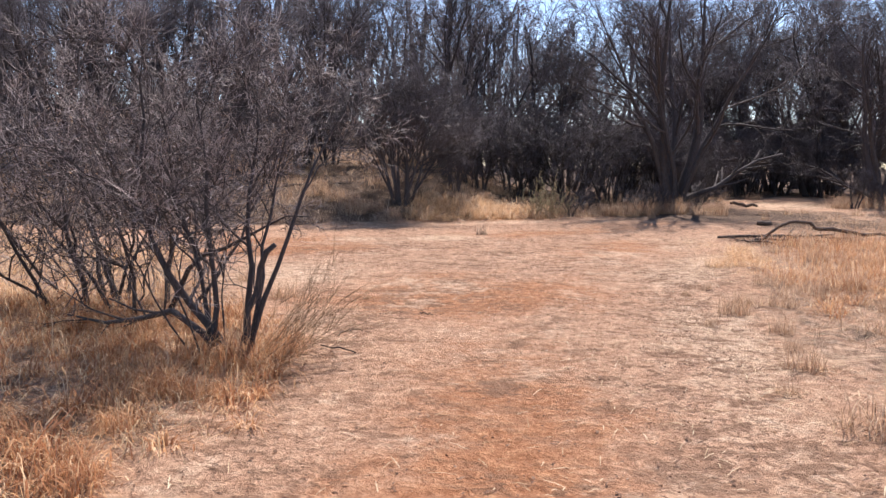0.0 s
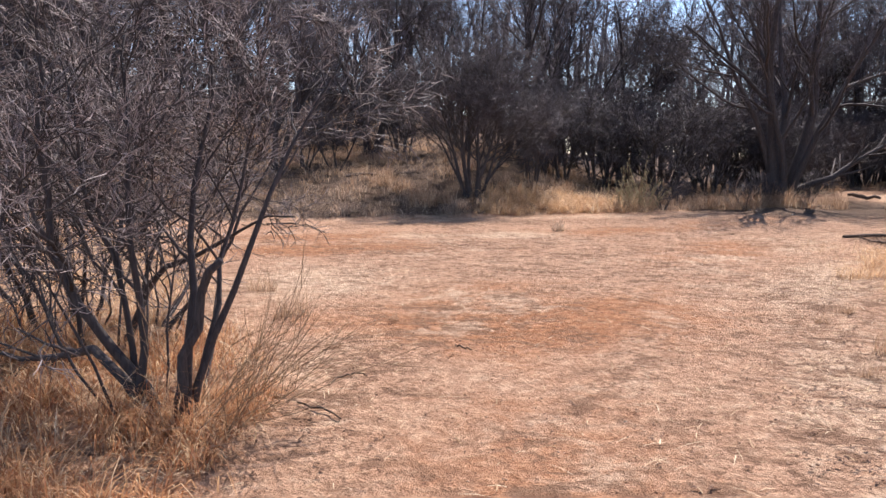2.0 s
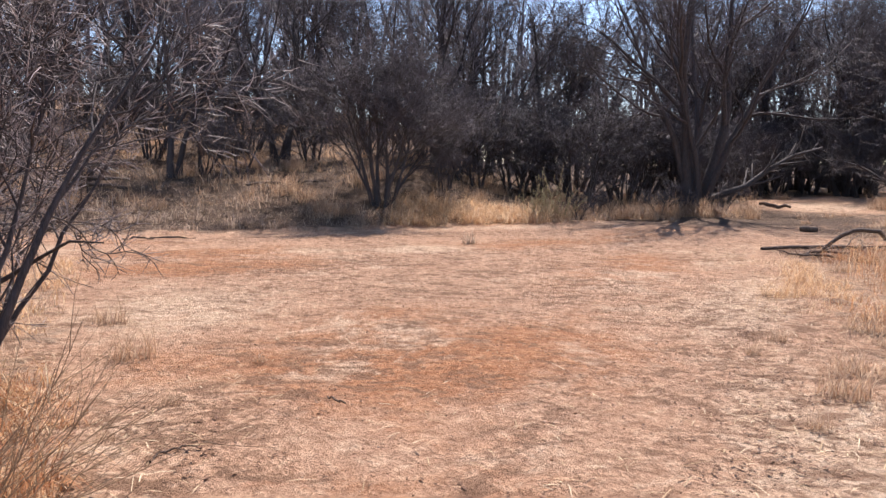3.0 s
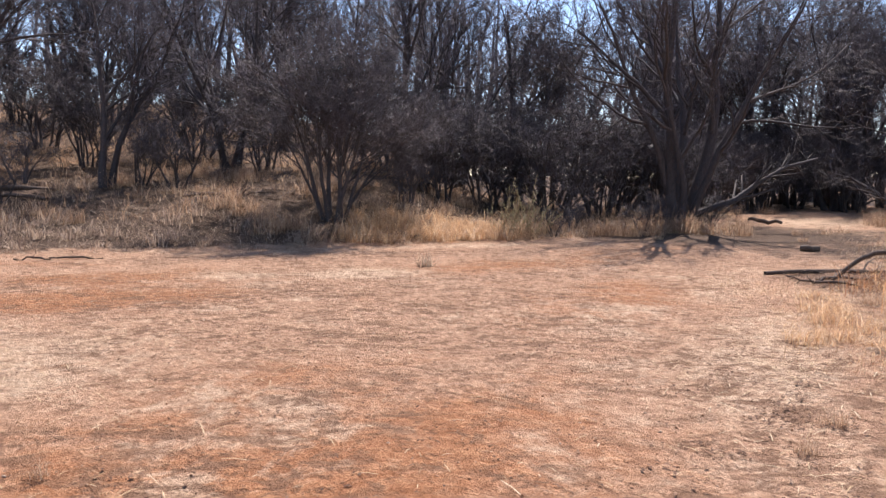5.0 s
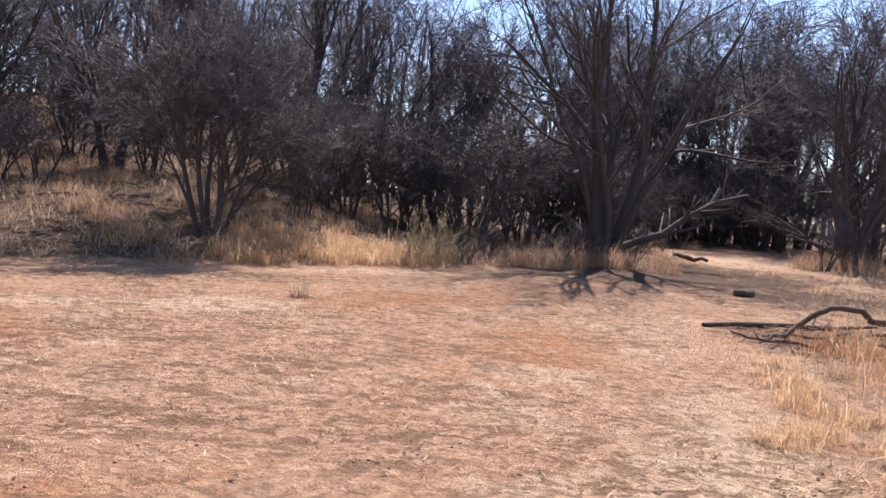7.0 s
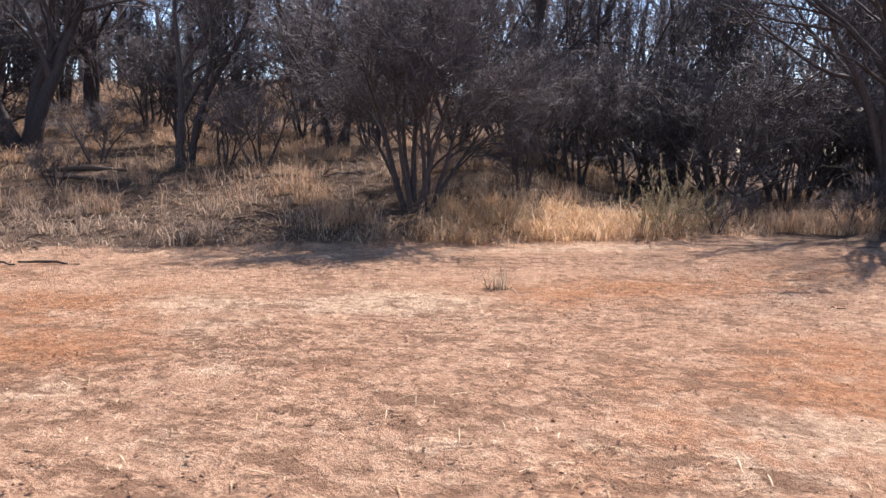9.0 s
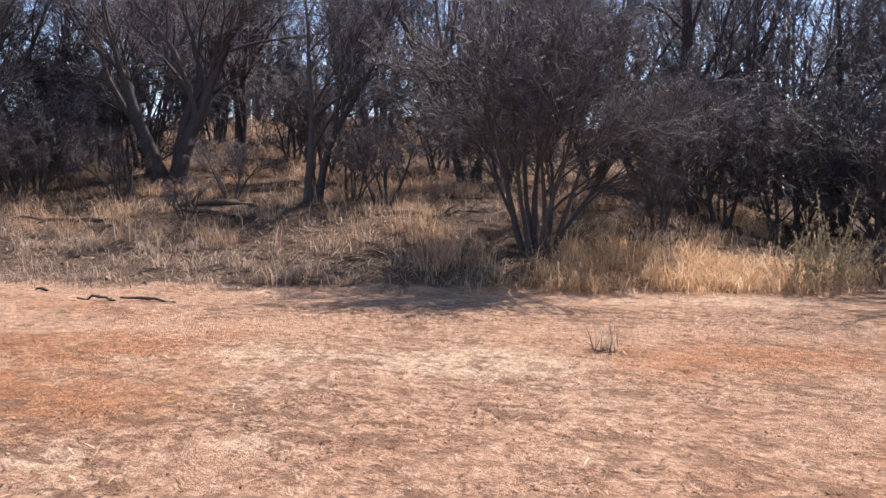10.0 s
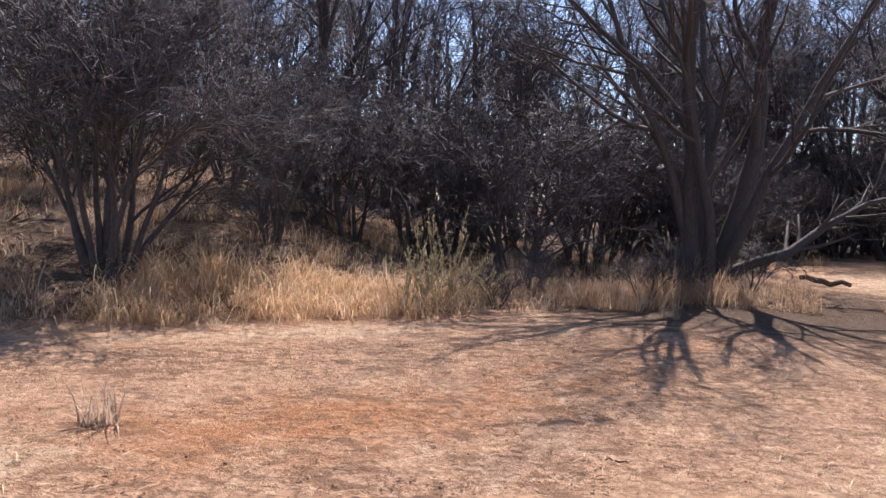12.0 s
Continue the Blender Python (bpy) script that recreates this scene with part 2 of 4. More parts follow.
def patch(list_of, x, y):
    total = 0.0
    for px, py, a, b, turn, amount in list_of:
        if abs(x - px) > 2.2 * a or abs(y - py) > 2.2 * a:
            continue
        c, s = math.cos(radians(turn)), math.sin(radians(turn))
        u, v = ((x - px) * c + (y - py) * s) / a, ((y - py) * c - (x - px) * s) / b
        total = max(total, amount * math.exp(-(u * u + v * v) * 0.8))
    return total


LEFT_Y, LEFT_X = [-6, 2.0, 3.6, 4.5, 5.4, 7.0, 8.4, 10.5, 13.5, 15, 17], [-1.9, -1.8, -1.62, -1.35, -1.2, -1.35, -1.9, -2.9, -4.2, -6, -9]
RIGHT_Y, RIGHT_X = [-6, 3.8, 6.5, 8.5, 10.5, 12.5, 14.5, 17, 20, 24, 30], [2.3, 2.3, 2.6, 3.0, 3.6, 4.2, 4.9, 5.6, 8, 10.5, 12.5]


def rough(x, y):
    """0 on the trodden clearing, 1 in the rough grass round it."""
    wobble = 0.35 * noise.noise(Vector((x * 0.9, y * 0.9, 3.0)))
    left = ease(-0.25, 0.5, lerp(y, LEFT_Y, LEFT_X) - x + wobble) * ease(19, 16, y)
    right = ease(-0.3, 0.9, x - lerp(y, RIGHT_Y, RIGHT_X) + wobble)
    sandy = ease(2.6, 1.4, abs(x - lerp(y, [20, 26, 30, 36, 44], [9.0, 12.0, 13.5, 16, 22]))) if 27 < y < 46 else 0.0
    ahead = ease(-0.3, 0.6, y - edge(x) + wobble)
    return max(left, max(right, ahead) * (1 - sandy))


def ground_z(x, y):
    r = rough(x, y)
    bumps = 0.05 * noise.noise(Vector((x * 0.5, y * 0.5, 0))) + (0.012 + 0.05 * r) * noise.noise(Vector((x * 2.6, y * 2.6, 7.0)))
    return land(x, y) + bumps * ease(400, 60, abs(x) + abs(y)) + 0.006 * noise.noise(Vector((x * 9, y * 9, 1.0)))


def grid_lines(low, high, step, reach):
    inner = list(np.arange(low, high + step / 2, step))
    before, after, s = [], [], step
    while (before[-1] if before else low) > -reach:
        s *= 1.35
        before.append((before[-1] if before else low) - s)
    s = step
    while (after[-1] if after else high) < reach:
        s *= 1.35
        after.append((after[-1] if after else high) + s)
    return before[::-1] + inner + after


def mesh_from(name, verts, faces, material, smooth=True):
    me = bpy.data.meshes.new(name)
    me.from_pydata(verts, [], faces)
    me.materials.append(material)
    if smooth:
        me.shade_smooth()
    return me


def build_ground():
    xs, ys = grid_lines(-14, 16, 0.14, 1600), grid_lines(-3, 34, 0.14, 1600)
    verts, colours = [], []
    for y in ys:
        for x in xs:
            verts.append((x, y, ground_z(x, y)))
            r = rough(x, y)
            behind = ease(-0.2, 1.2, y - edge(x) - 0.1) * r
            # shade left of the path, painted as a darker, litter-brown ground colour
            left_shade = ease(0.2, 1.2, lerp(y, LEFT_Y, LEFT_X) - x) * 0.25 * ease(11.5, 7, y) * ease(-8, -4, x)
            colours.append((patch(RED_PATCHES, x, y) * (1 - 0.7 * r), max(patch(STRAW_PATCHES, x, y), 0.55 * r), max(behind * 1.0, left_shade, patch(MATTED, x, y), 0.4 * r), patch(DRIFTS, x, y)))
    w = len(xs)
    faces = [(j * w + i, j * w + i + 1, j * w + w + i + 1, j * w + w + i) for j in range(len(ys) - 1) for i in range(w - 1)]
    me = mesh_from("ground", verts, faces, EARTH)
    layer = me.color_attributes.new("soil", "FLOAT_COLOR", "POINT")
    layer.data.foreach_set("color", np.array(colours, dtype=np.float32).ravel())
    return tagged(new("ground", me), "dry red earth clearing with patches of flattened straw", "ground", kind="structure")


build_ground()

# ---------------------------------------------------------------- tubes, trees and grass: makers


def tubes(paths, sides):
    """Vertices and faces of round, tapering tubes along paths of (points, radii), those with as many points together."""
    verts, faces, at = [], [], 0
    turn = np.arange(sides) * 2 * np.pi / sides
    cos, sin = np.cos(turn)[None, None, :, None], np.sin(turn)[None, None, :, None]
    around = np.arange(sides)
    for k in sorted({len(p[0]) for p in paths}):
        same = [p for p in paths if len(p[0]) == k]
        p, rad = np.array([s[0] for s in same]), np.array([s[1] for s in same])
        t = np.gradient(p, axis=1)
        t /= np.linalg.norm(t, axis=2, keepdims=True) + 1e-9
        flat = np.abs(t[:, :1, 1:2]) < 0.8
        ref = np.where(flat, np.array((0.31, 0.95, 0.07)), np.array((0.95, 0.1, 0.3)))
        a = np.cross(t, np.broadcast_to(ref, t.shape))
        a /= np.linalg.norm(a, axis=2, keepdims=True) + 1e-9
        b = np.cross(t, a)
        rings = p[:, :, None, :] + rad[:, :, None, None] * (a[:, :, None, :] * cos + b[:, :, None, :] * sin)
        n = len(same)
        verts.append(rings.reshape(-1, 3))
        ring = at + (np.arange(n)[:, None] * k + np.arange(k - 1)[None]).reshape(-1, 1) * sides
        nxt = (around + 1) % sides
        faces += np.stack([ring + around, ring + nxt, ring + sides + nxt, ring + sides + around], 2).reshape(-1, 4).tolist()
        if sides > 3:
            faces += (at + ((np.arange(n) + 1) * k - 1)[:, None] * sides + around[None]).tolist()
        at += n * k * sides
    return np.concatenate(verts), faces


def joined(name, groups, material):
    """One mesh out of several lists of paths, each with its number of sides."""
    verts, faces, at = [], [], 0
    for paths, sides in groups:
        if paths:
            v, f = tubes(paths, sides)
            verts.append(v)
            faces += [[i + at for i in q] for q in f] if at else f
            at += len(v)
    return mesh_from(name, np.concatenate(verts).tolist(), faces, material)


def unit(v):
    return v / (math.sqrt(v[0] * v[0] + v[1] * v[1] + v[2] * v[2]) + 1e-9)


def stray(rng, direction, angle):
    """A direction that leans from the given one by about that angle, any way round."""
    (a, b, c), (u, v, w) = direction, rng.normal(size=3)
    side = unit(np.array((b * w - c * v, c * u - a * w, a * v - b * u)))
    return unit(direction * math.cos(angle) + side * math.sin(angle))


def wander(rng, start, direction, length, radius, steps, bend, rise, tip=0.35, goal=None):
    """A crooked tapering path."""
    pts, rad, d, p = [np.array(start, float)], [radius], np.array(direction, float), np.array(start, float)
    for i in range(steps):
        d = unit(d + rng.normal(size=3) * bend + np.array((0, 0, rise)) + (0 if goal is None else goal * 0.3))
        p = p + d * length / steps
        pts.append(p)
        rad.append(radius * (1 - (1 - tip) * (i + 1) / steps))
    return np.array(pts), np.array(rad)


def spot(path, f):
    pts, rad = path
    g = f * (len(pts) - 1)
    i = min(int(g), len(pts) - 2)
    return pts[i] + (g - i) * (pts[i + 1] - pts[i]), unit(pts[i + 1] - pts[i]), rad[i] + (g - i) * (rad[i + 1] - rad[i])


def branch_out(rng, path, length, counts, spread, rise, twig, levels, low=0.25, flat=0.0, fine=1):
    """Fills levels[0], levels[1].. with the branches, side branches and twigs of a path. counts: how many at each level."""
    if not counts:
        return
    n = counts[0]
    for i in range(n):
        f = low + (1 - low) * (i + rng.random()) / n
        at, way, r = spot(path, min(f, 0.99))
        d = stray(rng, way, spread * rng.uniform(0.6, 1.35))
        d = unit(d * np.array((1, 1, 1 - flat)))
        long = length * rng.uniform(0.6, 1.25) * (1.15 - 0.45 * f)
        last = len(counts) == 1
        steps = fine if last else (fine + 1 if len(counts) == 2 else 4)
        child = wander(rng, at, d, long, twig if last else max(r * 0.56, twig * 1.3), steps, 0.17, rise, 0.4)
        levels[0].append(child)
        branch_out(rng, child, length * 0.56, counts[1:], spread * 1.05, rise * 0.8, twig, levels[1:], 0.15, flat, fine)


def part(name, me, parent, label=""):
    ob = new(name, me)
    ob.parent = parent
    if label:
        ob["label"] = label
    return ob


def woody(kind, seed, stems, limbs, counts, length, spread, rise, twig, bark, twigs, label, category, group="", low=0.3, sides=8, flat=0.0, bend=0.1, fine=1, arch=1.0, clear=None):
    """A leafless tree or shrub. stems: (base x, base y, direction, length, radius) from the thing's own origin.
    clear: limbs that would end beyond this x and below this z are left out.
    limbs: how many main limbs grow from each stem; counts: branches, side branches, twigs on each."""
    rng = np.random.default_rng(seed)
    root = new(kind)
    tagged(root, label, category, group)
    for bx, by, way, long, r in stems:
        start = np.array((bx, by, -0.15)) if len(way) == 3 and way[2] > -5 else np.zeros(3)
        goal = unit(np.array(way, float))
        path = wander(rng, start, unit(goal * arch + np.array((0, 0, 1 - arch))), long, r, 9, bend, rise * 0.6, 0.12, goal if arch < 1 else None)
        path[1][0] *= 1.35
        stem = part("trunk" if len(stems) < 4 else "stem", joined("stem", [([path], sides)], bark), root)
        for i in range(limbs):
            f = low + (0.98 - low) * (i + rng.random() * 0.8) / limbs
            at, go, rr = spot(path, f)
            d = stray(rng, go, spread * rng.uniform(0.6, 1.3))
            reach = length * rng.uniform(0.7, 1.25) * (1.2 - 0.5 * f)
            limb = wander(rng, at, d, reach, max(rr * 0.6, twig * 2), 7, bend * 1.2, rise, 0.3)
            if clear and limb[0][-1][0] > clear[0] and limb[0][-1][2] < clear[1]:
                continue
            levels = [[] for _ in counts]
            branch_out(rng, limb, reach * 0.55, counts, spread, rise, twig, levels, 0.22, flat, fine)
            body = part("limb", joined("limb", [([limb], 6), (levels[0], 4)] + ([(levels[1], 3)] if len(counts) > 2 else []), bark), root)
            tagged(part("twig_spray", joined("twig_spray", [(levels[-1], 3)], twigs), body), kind="stuff")
    return root


def blades(rng, places, heights, width, lean, droop, steps=3, turn=None):
    """Vertices and faces of bent, tapering grass blades. places: n x 3."""
    n = len(places)
    turn = rng.uniform(0, 2 * np.pi, n) if turn is None else turn
    out = np.stack([np.cos(turn), np.sin(turn), np.zeros(n)], 1)
    side = np.stack([-np.sin(turn), np.cos(turn), np.zeros(n)], 1)
    tilt = np.abs(rng.normal(0, lean, n))
    sag = droop * rng.uniform(0.3, 1.4, n)
    w = width * rng.uniform(0.6, 1.4, n)
    rows = []
    for s in range(steps + 1):
        f = s / steps
        lean_here = tilt * (0.5 + 0.5 * f) + sag * f * f
        p = places + out * (heights * np.sin(np.minimum(lean_here, 2.4)) * f)[:, None]
        p = p + np.array((0, 0, 1.0)) * (heights * f * np.maximum(np.cos(np.minimum(lean_here, 2.0)), 0.03))[:, None]
        half = (w * (1 - 0.85 * f) / 2)[:, None]
        rows += [p - side * half, p + side * half]
    verts = np.stack(rows, 1).reshape(-1, 3)
    per = 2 * (steps + 1)
    quad = np.array([(2 * s, 2 * s + 1, 2 * s + 3, 2 * s + 2) for s in range(steps)])
    faces = (np.arange(n)[:, None, None] * per + quad[None]).reshape(-1, 4)
    return verts, faces


def array_mesh(name, verts, faces, material):
    me = bpy.data.meshes.new(name)
    k = faces.shape[1]
    me.vertices.add(len(verts))
    me.vertices.foreach_set("co", np.asarray(verts, dtype=np.float32).ravel())
    me.loops.add(faces.size)
    me.loops.foreach_set("vertex_index", faces.astype(np.int32).ravel())
    me.polygons.add(len(faces))
    me.polygons.foreach_set("loop_start", np.arange(0, faces.size, k, dtype=np.int32))
    me.update(calc_edges=True)
    me.materials.append(material)
    me.shade_smooth()
    return me


def scatter(rng, n, x0, x1, y0, y1, keep):
    """Up to n places on the ground in a box, where keep(x, y) is larger than a random number."""
    out = []
    for x, y, f in zip(rng.uniform(x0, x1, n), rng.uniform(y0, y1, n), rng.random(n)):
        if keep(x, y) > f:
            out.append((x, y, ground_z(x, y) - 0.01))
    return np.array(out).reshape(-1, 3)


def tussocky(x, y, scale=1.6, seed=0.0):
    return ease(-0.15, 0.35, noise.noise(Vector((x * scale, y * scale, seed))))


def grass(name, seed, n, box, keep, low, high, width, lean, droop, material, label):
    rng = np.random.default_rng(seed)
    p = scatter(rng, n, *box, keep)
    tuft = np.array([0.45 + 0.55 * ease(-0.35, 0.4, noise.noise(Vector((q[0] * 2.1, q[1] * 2.1, seed)))) for q in p])
    v, f = blades(rng, p, rng.uniform(low, high, len(p)) * tuft, width, lean, droop)
    return tagged(new(name, array_mesh(name, v, f, material)), label, "grass", kind="stuff")


def tufts(name, seed, n, box, keep, each, spread, low, high, width, lean, droop, material, label):
    """Grass in clumps: each clump's blades lean out from its middle."""
    rng = np.random.default_rng(seed)
    heart = scatter(rng, n, *box, keep)
    k = len(heart)
    size = rng.uniform(0.55, 1.25, k)
    a = rng.uniform(0, 2 * np.pi, (k, each))
    r = spread * size[:, None] * np.sqrt(rng.random((k, each)))
    p = heart[:, None, :] + np.stack([r * np.cos(a), r * np.sin(a), np.zeros((k, each))], 2)
    tall = size[:, None] * rng.uniform(low, high, (k, each)) * rng.choice([0.5, 0.8, 1.0, 1.15], (k, each))
    v, f = blades(rng, p.reshape(-1, 3), tall.ravel(), width, lean, droop, 4, (a + rng.normal(0, 0.7, a.shape)).ravel())
    return tagged(new(name, array_mesh(name, v, f, material)), label, "grass", kind="stuff")


def place(ob, x, y, turn=0.0, size=1.0):
    ob.location, ob.rotation_euler, ob.scale = (x, y, land(x, y)), (0, 0, radians(turn)), (size,) * 3
    return ob


def copy_sized(ob, x, y, turn, size):
    made = copy_thing(ob, pose(x, y, land(x, y), 0, 0, turn))
    made.scale = (size,) * 3
    return made


# ---------------------------------------------------------------- the bare bush beside the path
def fan(rng, n, lean, long, r, spread=0.12):
    """n stems that spread out from one root."""
    out = []
    for i in range(n):
        a = 2 * math.pi * (i + rng.uniform(-0.3, 0.3)) / n
        t = lean * rng.uniform(0.15, 1.45)
        out.append((spread * math.cos(a), spread * math.sin(a), (math.cos(a) * t, math.sin(a) * t, 1), long * rng.uniform(0.75, 1.15), r * rng.uniform(0.7, 1.2)))
    return out


rng_bush = np.random.default_rng(5)
near_stems = [(0.1, 0.05, (0.1, 0.05, 1), 2.5, 0.034), (0.0, 0.1, (0.0, 0.1, 1), 2.7, 0.04), (-0.1, 0.0, (-0.18, 0.1, 1), 2.4, 0.032),
              (-0.12, 0.12, (-0.32, 0.25, 1), 2.3, 0.026), (0.06, 0.2, (0.06, 0.3, 1), 2.3, 0.026), (0.12, 0.12, (0.2, 0.2, 1), 2.6, 0.03)]
near_stems += [(0.18 * math.cos(k), 0.18 * math.sin(k) + 0.1, (0.35 * math.cos(k) - 0.1, 0.4 * math.sin(k), 1), 1.5 + 0.2 * k, 0.011) for k in (1.2, 1.9, 2.6, 3.3, 4.0)]
near_stems = [(x, y, way, long, 0.86 * r) for x, y, way, long, r in near_stems]
bush = woody("bush", 11, near_stems, 7, (5, 5, 4), 0.95, 0.7, 0.04, 0.0028, BARK, TWIG_GREY, "bare grey-brown bush with many tangled stems beside the path", "bush", low=0.34, sides=9, bend=0.2, fine=2, arch=0.85, clear=(0.4, 1.6))
place(bush, -1.74, 6.34, 0, 1.08)
rng_local = np.random.default_rng(77)
# a broken-off stem, a low limb along the ground and thin shoots at the foot belong to the same bush
stub_path = (np.array([(0.08, 0.0, -0.1), (0.14, 0.02, 0.2), (0.15, 0.0, 0.36), (0.22, 0.05, 0.5), (0.24, 0.05, 0.68), (0.29, 0.04, 0.8), (0.36, 0.03, 0.86)]), np.array([0.034, 0.03, 0.026, 0.027, 0.023, 0.023, 0.019]))
part("broken_stem", joined("broken_stem", [([stub_path], 9)], BARK), bush, "dark broken-off stem")
low_path = (np.array([(-0.03, 0.0, 0.02), (-0.25, 0.16, 0.17), (-0.52, 0.32, 0.3), (-0.85, 0.48, 0.2), (-1.2, 0.66, 0.13), (-1.6, 0.85, 0.16)]), np.array([0.03, 0.028, 0.026, 0.022, 0.015, 0.006]))
low_levels = [[], []]
branch_out(rng_local, low_path, 0.6, (7, 5), 0.7, 0.05, 0.003, low_levels, 0.4)
part("low_limb", joined("low_limb", [([low_path], 8), (low_levels[0], 4), (low_levels[1], 3)], BARK), bush, "low dark limb bent along the ground")
shoots = []
for i in range(46):
    a = rng_local.uniform(-1.3, 0.9)
    d = unit(np.array((math.cos(a), math.sin(a), rng_local.uniform(0.25, 1.4))))
    p = wander(rng_local, (0.2 + rng_local.uniform(-0.15, 0.25), rng_local.uniform(-0.25, 0.3), -0.05), d, rng_local.uniform(0.5, 1.25), 0.0032, 5, 0.07, 0.02, 0.4)
    shoots.append(p)
    for k in range(3):
        at, way, r = spot(p, rng_local.uniform(0.4, 0.9))
        shoots.append(wander(rng_local, at, stray(rng_local, way, 0.45), 0.3, 0.002, 3, 0.1, 0.0, 0.5))
tagged(part("shoot_cluster", joined("shoot_cluster", [(shoots, 3)], SHOOT), bush, "thin tan shoots at the foot"), kind="stuff")

back_bush = woody("bush", 12, fan(rng_bush, 7, 0.34, 2.4, 0.028, 0.3) + fan(rng_bush, 5, 0.5, 1.8, 0.013, 0.4), 5, (5, 4, 4), 1.05, 0.7, 0.03, 0.0032, BARK, TWIG_GREY, "bare grey bush with fine twigs and leaning stems", "bush", low=0.24, sides=8, bend=0.22, clear=(0.75, 1.8))
place(back_bush, -3.05, 8.3, 0, 1.12)
copy_sized(back_bush, -3.95, 8.8, 140, 1.08)

# ---------------------------------------------------------------- shrubs and trees ahead
rng_fan = np.random.default_rng(21)
vase_shrub = woody("large_shrub", 31, fan(rng_fan, 10, 0.5, 2.9, 0.065, 0.2), 6, (7, 6, 5), 1.8, 0.66, 0.03, 0.006, BARK, TWIG, "dark leafless shrub with a dense vase-shaped crown", "shrub", "shrubs along the wood", low=0.34, sides=8, arch=0.7)
place(vase_shrub, -1.2, 23.55, 0, 1.0)
dense_a = woody("large_shrub", 32, fan(rng_fan, 6, 0.35, 2.7, 0.06, 0.25), 5, (5, 5, 5), 1.6, 0.7, 0.03, 0.009, BARK, TWIG, "dense dark leafless thicket shrub", "shrub", "shrubs along the wood", low=0.12, sides=6)
place(dense_a, 0.35, 26.1, 0, 0.8)
dense_a.scale = (0.55, 0.55, 0.85)
dense_b = woody("large_shrub", 33, fan(rng_fan, 7, 0.5, 2.9, 0.055, 0.35), 5, (5, 5, 5), 1.5, 0.75, 0.02, 0.009, BARK, TWIG, "dense dark leafless thicket shrub", "shrub", "shrubs along the wood", low=0.12, sides=6)
place(dense_b, 4.6, 28.6, 40, 0.95)
small_tree = woody("small_shrub", 34, fan(rng_fan, 5, 0.6, 1.6, 0.05, 0.12), 4, (5, 4, 4), 0.9, 0.6, 0.04, 0.006, BARK, TWIG, "low leafless shrub with forked dark stems", "shrub", "low shrubs on the bank", low=0.4, sides=6)
place(small_tree, -6.0, 27.6)

big_stems = [(-0.14, 0.0, (-0.12, 0.0, 1), 8.2, 0.19), (0.16, 0.05, (0.2, 0.05, 1), 8.4, 0.19), (0.02, 0.18, (0.04, 0.3, 1), 8.0, 0.15),
             (-0.06, 0.1, (-0.62, 0.1, 1), 7.4, 0.12), (0.16, -0.06, (0.6, -0.2, 1), 7.4, 0.12), (0.0, -0.1, (-0.25, -0.45, 1), 7.0, 0.11)]
big_tree = woody("tree", 41, big_stems, 6, (5, 5, 4), 3.2, 0.68, 0.03, 0.006, BARK, TWIG,
                 "large bare dark tree with a stout clustered trunk and spreading limbs", "tree", low=0.27, sides=11, bend=0.12, arch=0.2)
place(big_tree, 7.88, 27.3)
lean_path = (np.array([(0.25, 0.0, 0.35), (0.8, -0.1, 0.62), (1.4, -0.1, 0.82), (2.1, 0.1, 1.3), (2.9, 0.2, 1.75), (3.8, 0.3, 2.0)]), np.array([0.11, 0.095, 0.085, 0.07, 0.05, 0.025]))
lean_levels = [[], []]
branch_out(rng_local, lean_path, 1.3, (16, 12), 0.75, 0.03, 0.006, lean_levels, 0.35)
part("leaning_limb", joined("leaning_limb", [([lean_path], 8), (lean_levels[0], 4), (lean_levels[1], 3)], BARK), big_tree, "low dark limb leaning outwards")

forked_tree = woody("tree", 42, [(-0.2, 0, (-0.35, 0, 1), 5.4, 0.26), (0.25, 0.1, (0.32, 0, 1), 5.6, 0.27), (0, 0.2, (0, 0.2, 1), 5.5, 0.2)], 7, (6, 5, 5), 3.0, 0.6, 0.05, 0.008, BARK, TWIG_SUNLIT,
                    "old bare tree with a forked trunk and arching limbs", "tree", low=0.3, sides=10, bend=0.1)
place(forked_tree, -13.7, 29.3)

straight_tree = woody("tree", 43, [(0, 0, (0.03, 0, 1), 7.8, 0.16)], 13, (7, 5, 4), 3.4, 0.66, 0.05, 0.0085, BARK, TWIG_SUNLIT, "tall bare tree in the wood", "tree", "trees of the wood", low=0.2, sides=8, bend=0.1)
place(straight_tree, 2.6, 44.7, 0, 1.05)
twin_tree = woody("tree", 44, [(-0.1, 0, (-0.2, 0, 1), 7.0, 0.15), (0.12, 0, (0.25, 0.1, 1), 7.4, 0.13)], 8, (7, 5, 4), 3.0, 0.66, 0.05, 0.0085, BARK, TWIG_SUNLIT, "bare twin-stemmed tree in the wood", "tree", "trees of the wood", low=0.22, sides=8, bend=0.11)
place(twin_tree, -7.9, 27.6, 20, 0.8)
upright_tree = woody("tree", 45, fan(rng_fan, 4, 0.24, 7.2, 0.1, 0.2), 6, (6, 5, 4), 2.8, 0.6, 0.07, 0.0085, BARK, TWIG_SUNLIT, "bare many-stemmed tree in the wood", "tree", "trees of the wood", low=0.25, sides=7, bend=0.09)
place(upright_tree, 6.0, 38.5, 70)

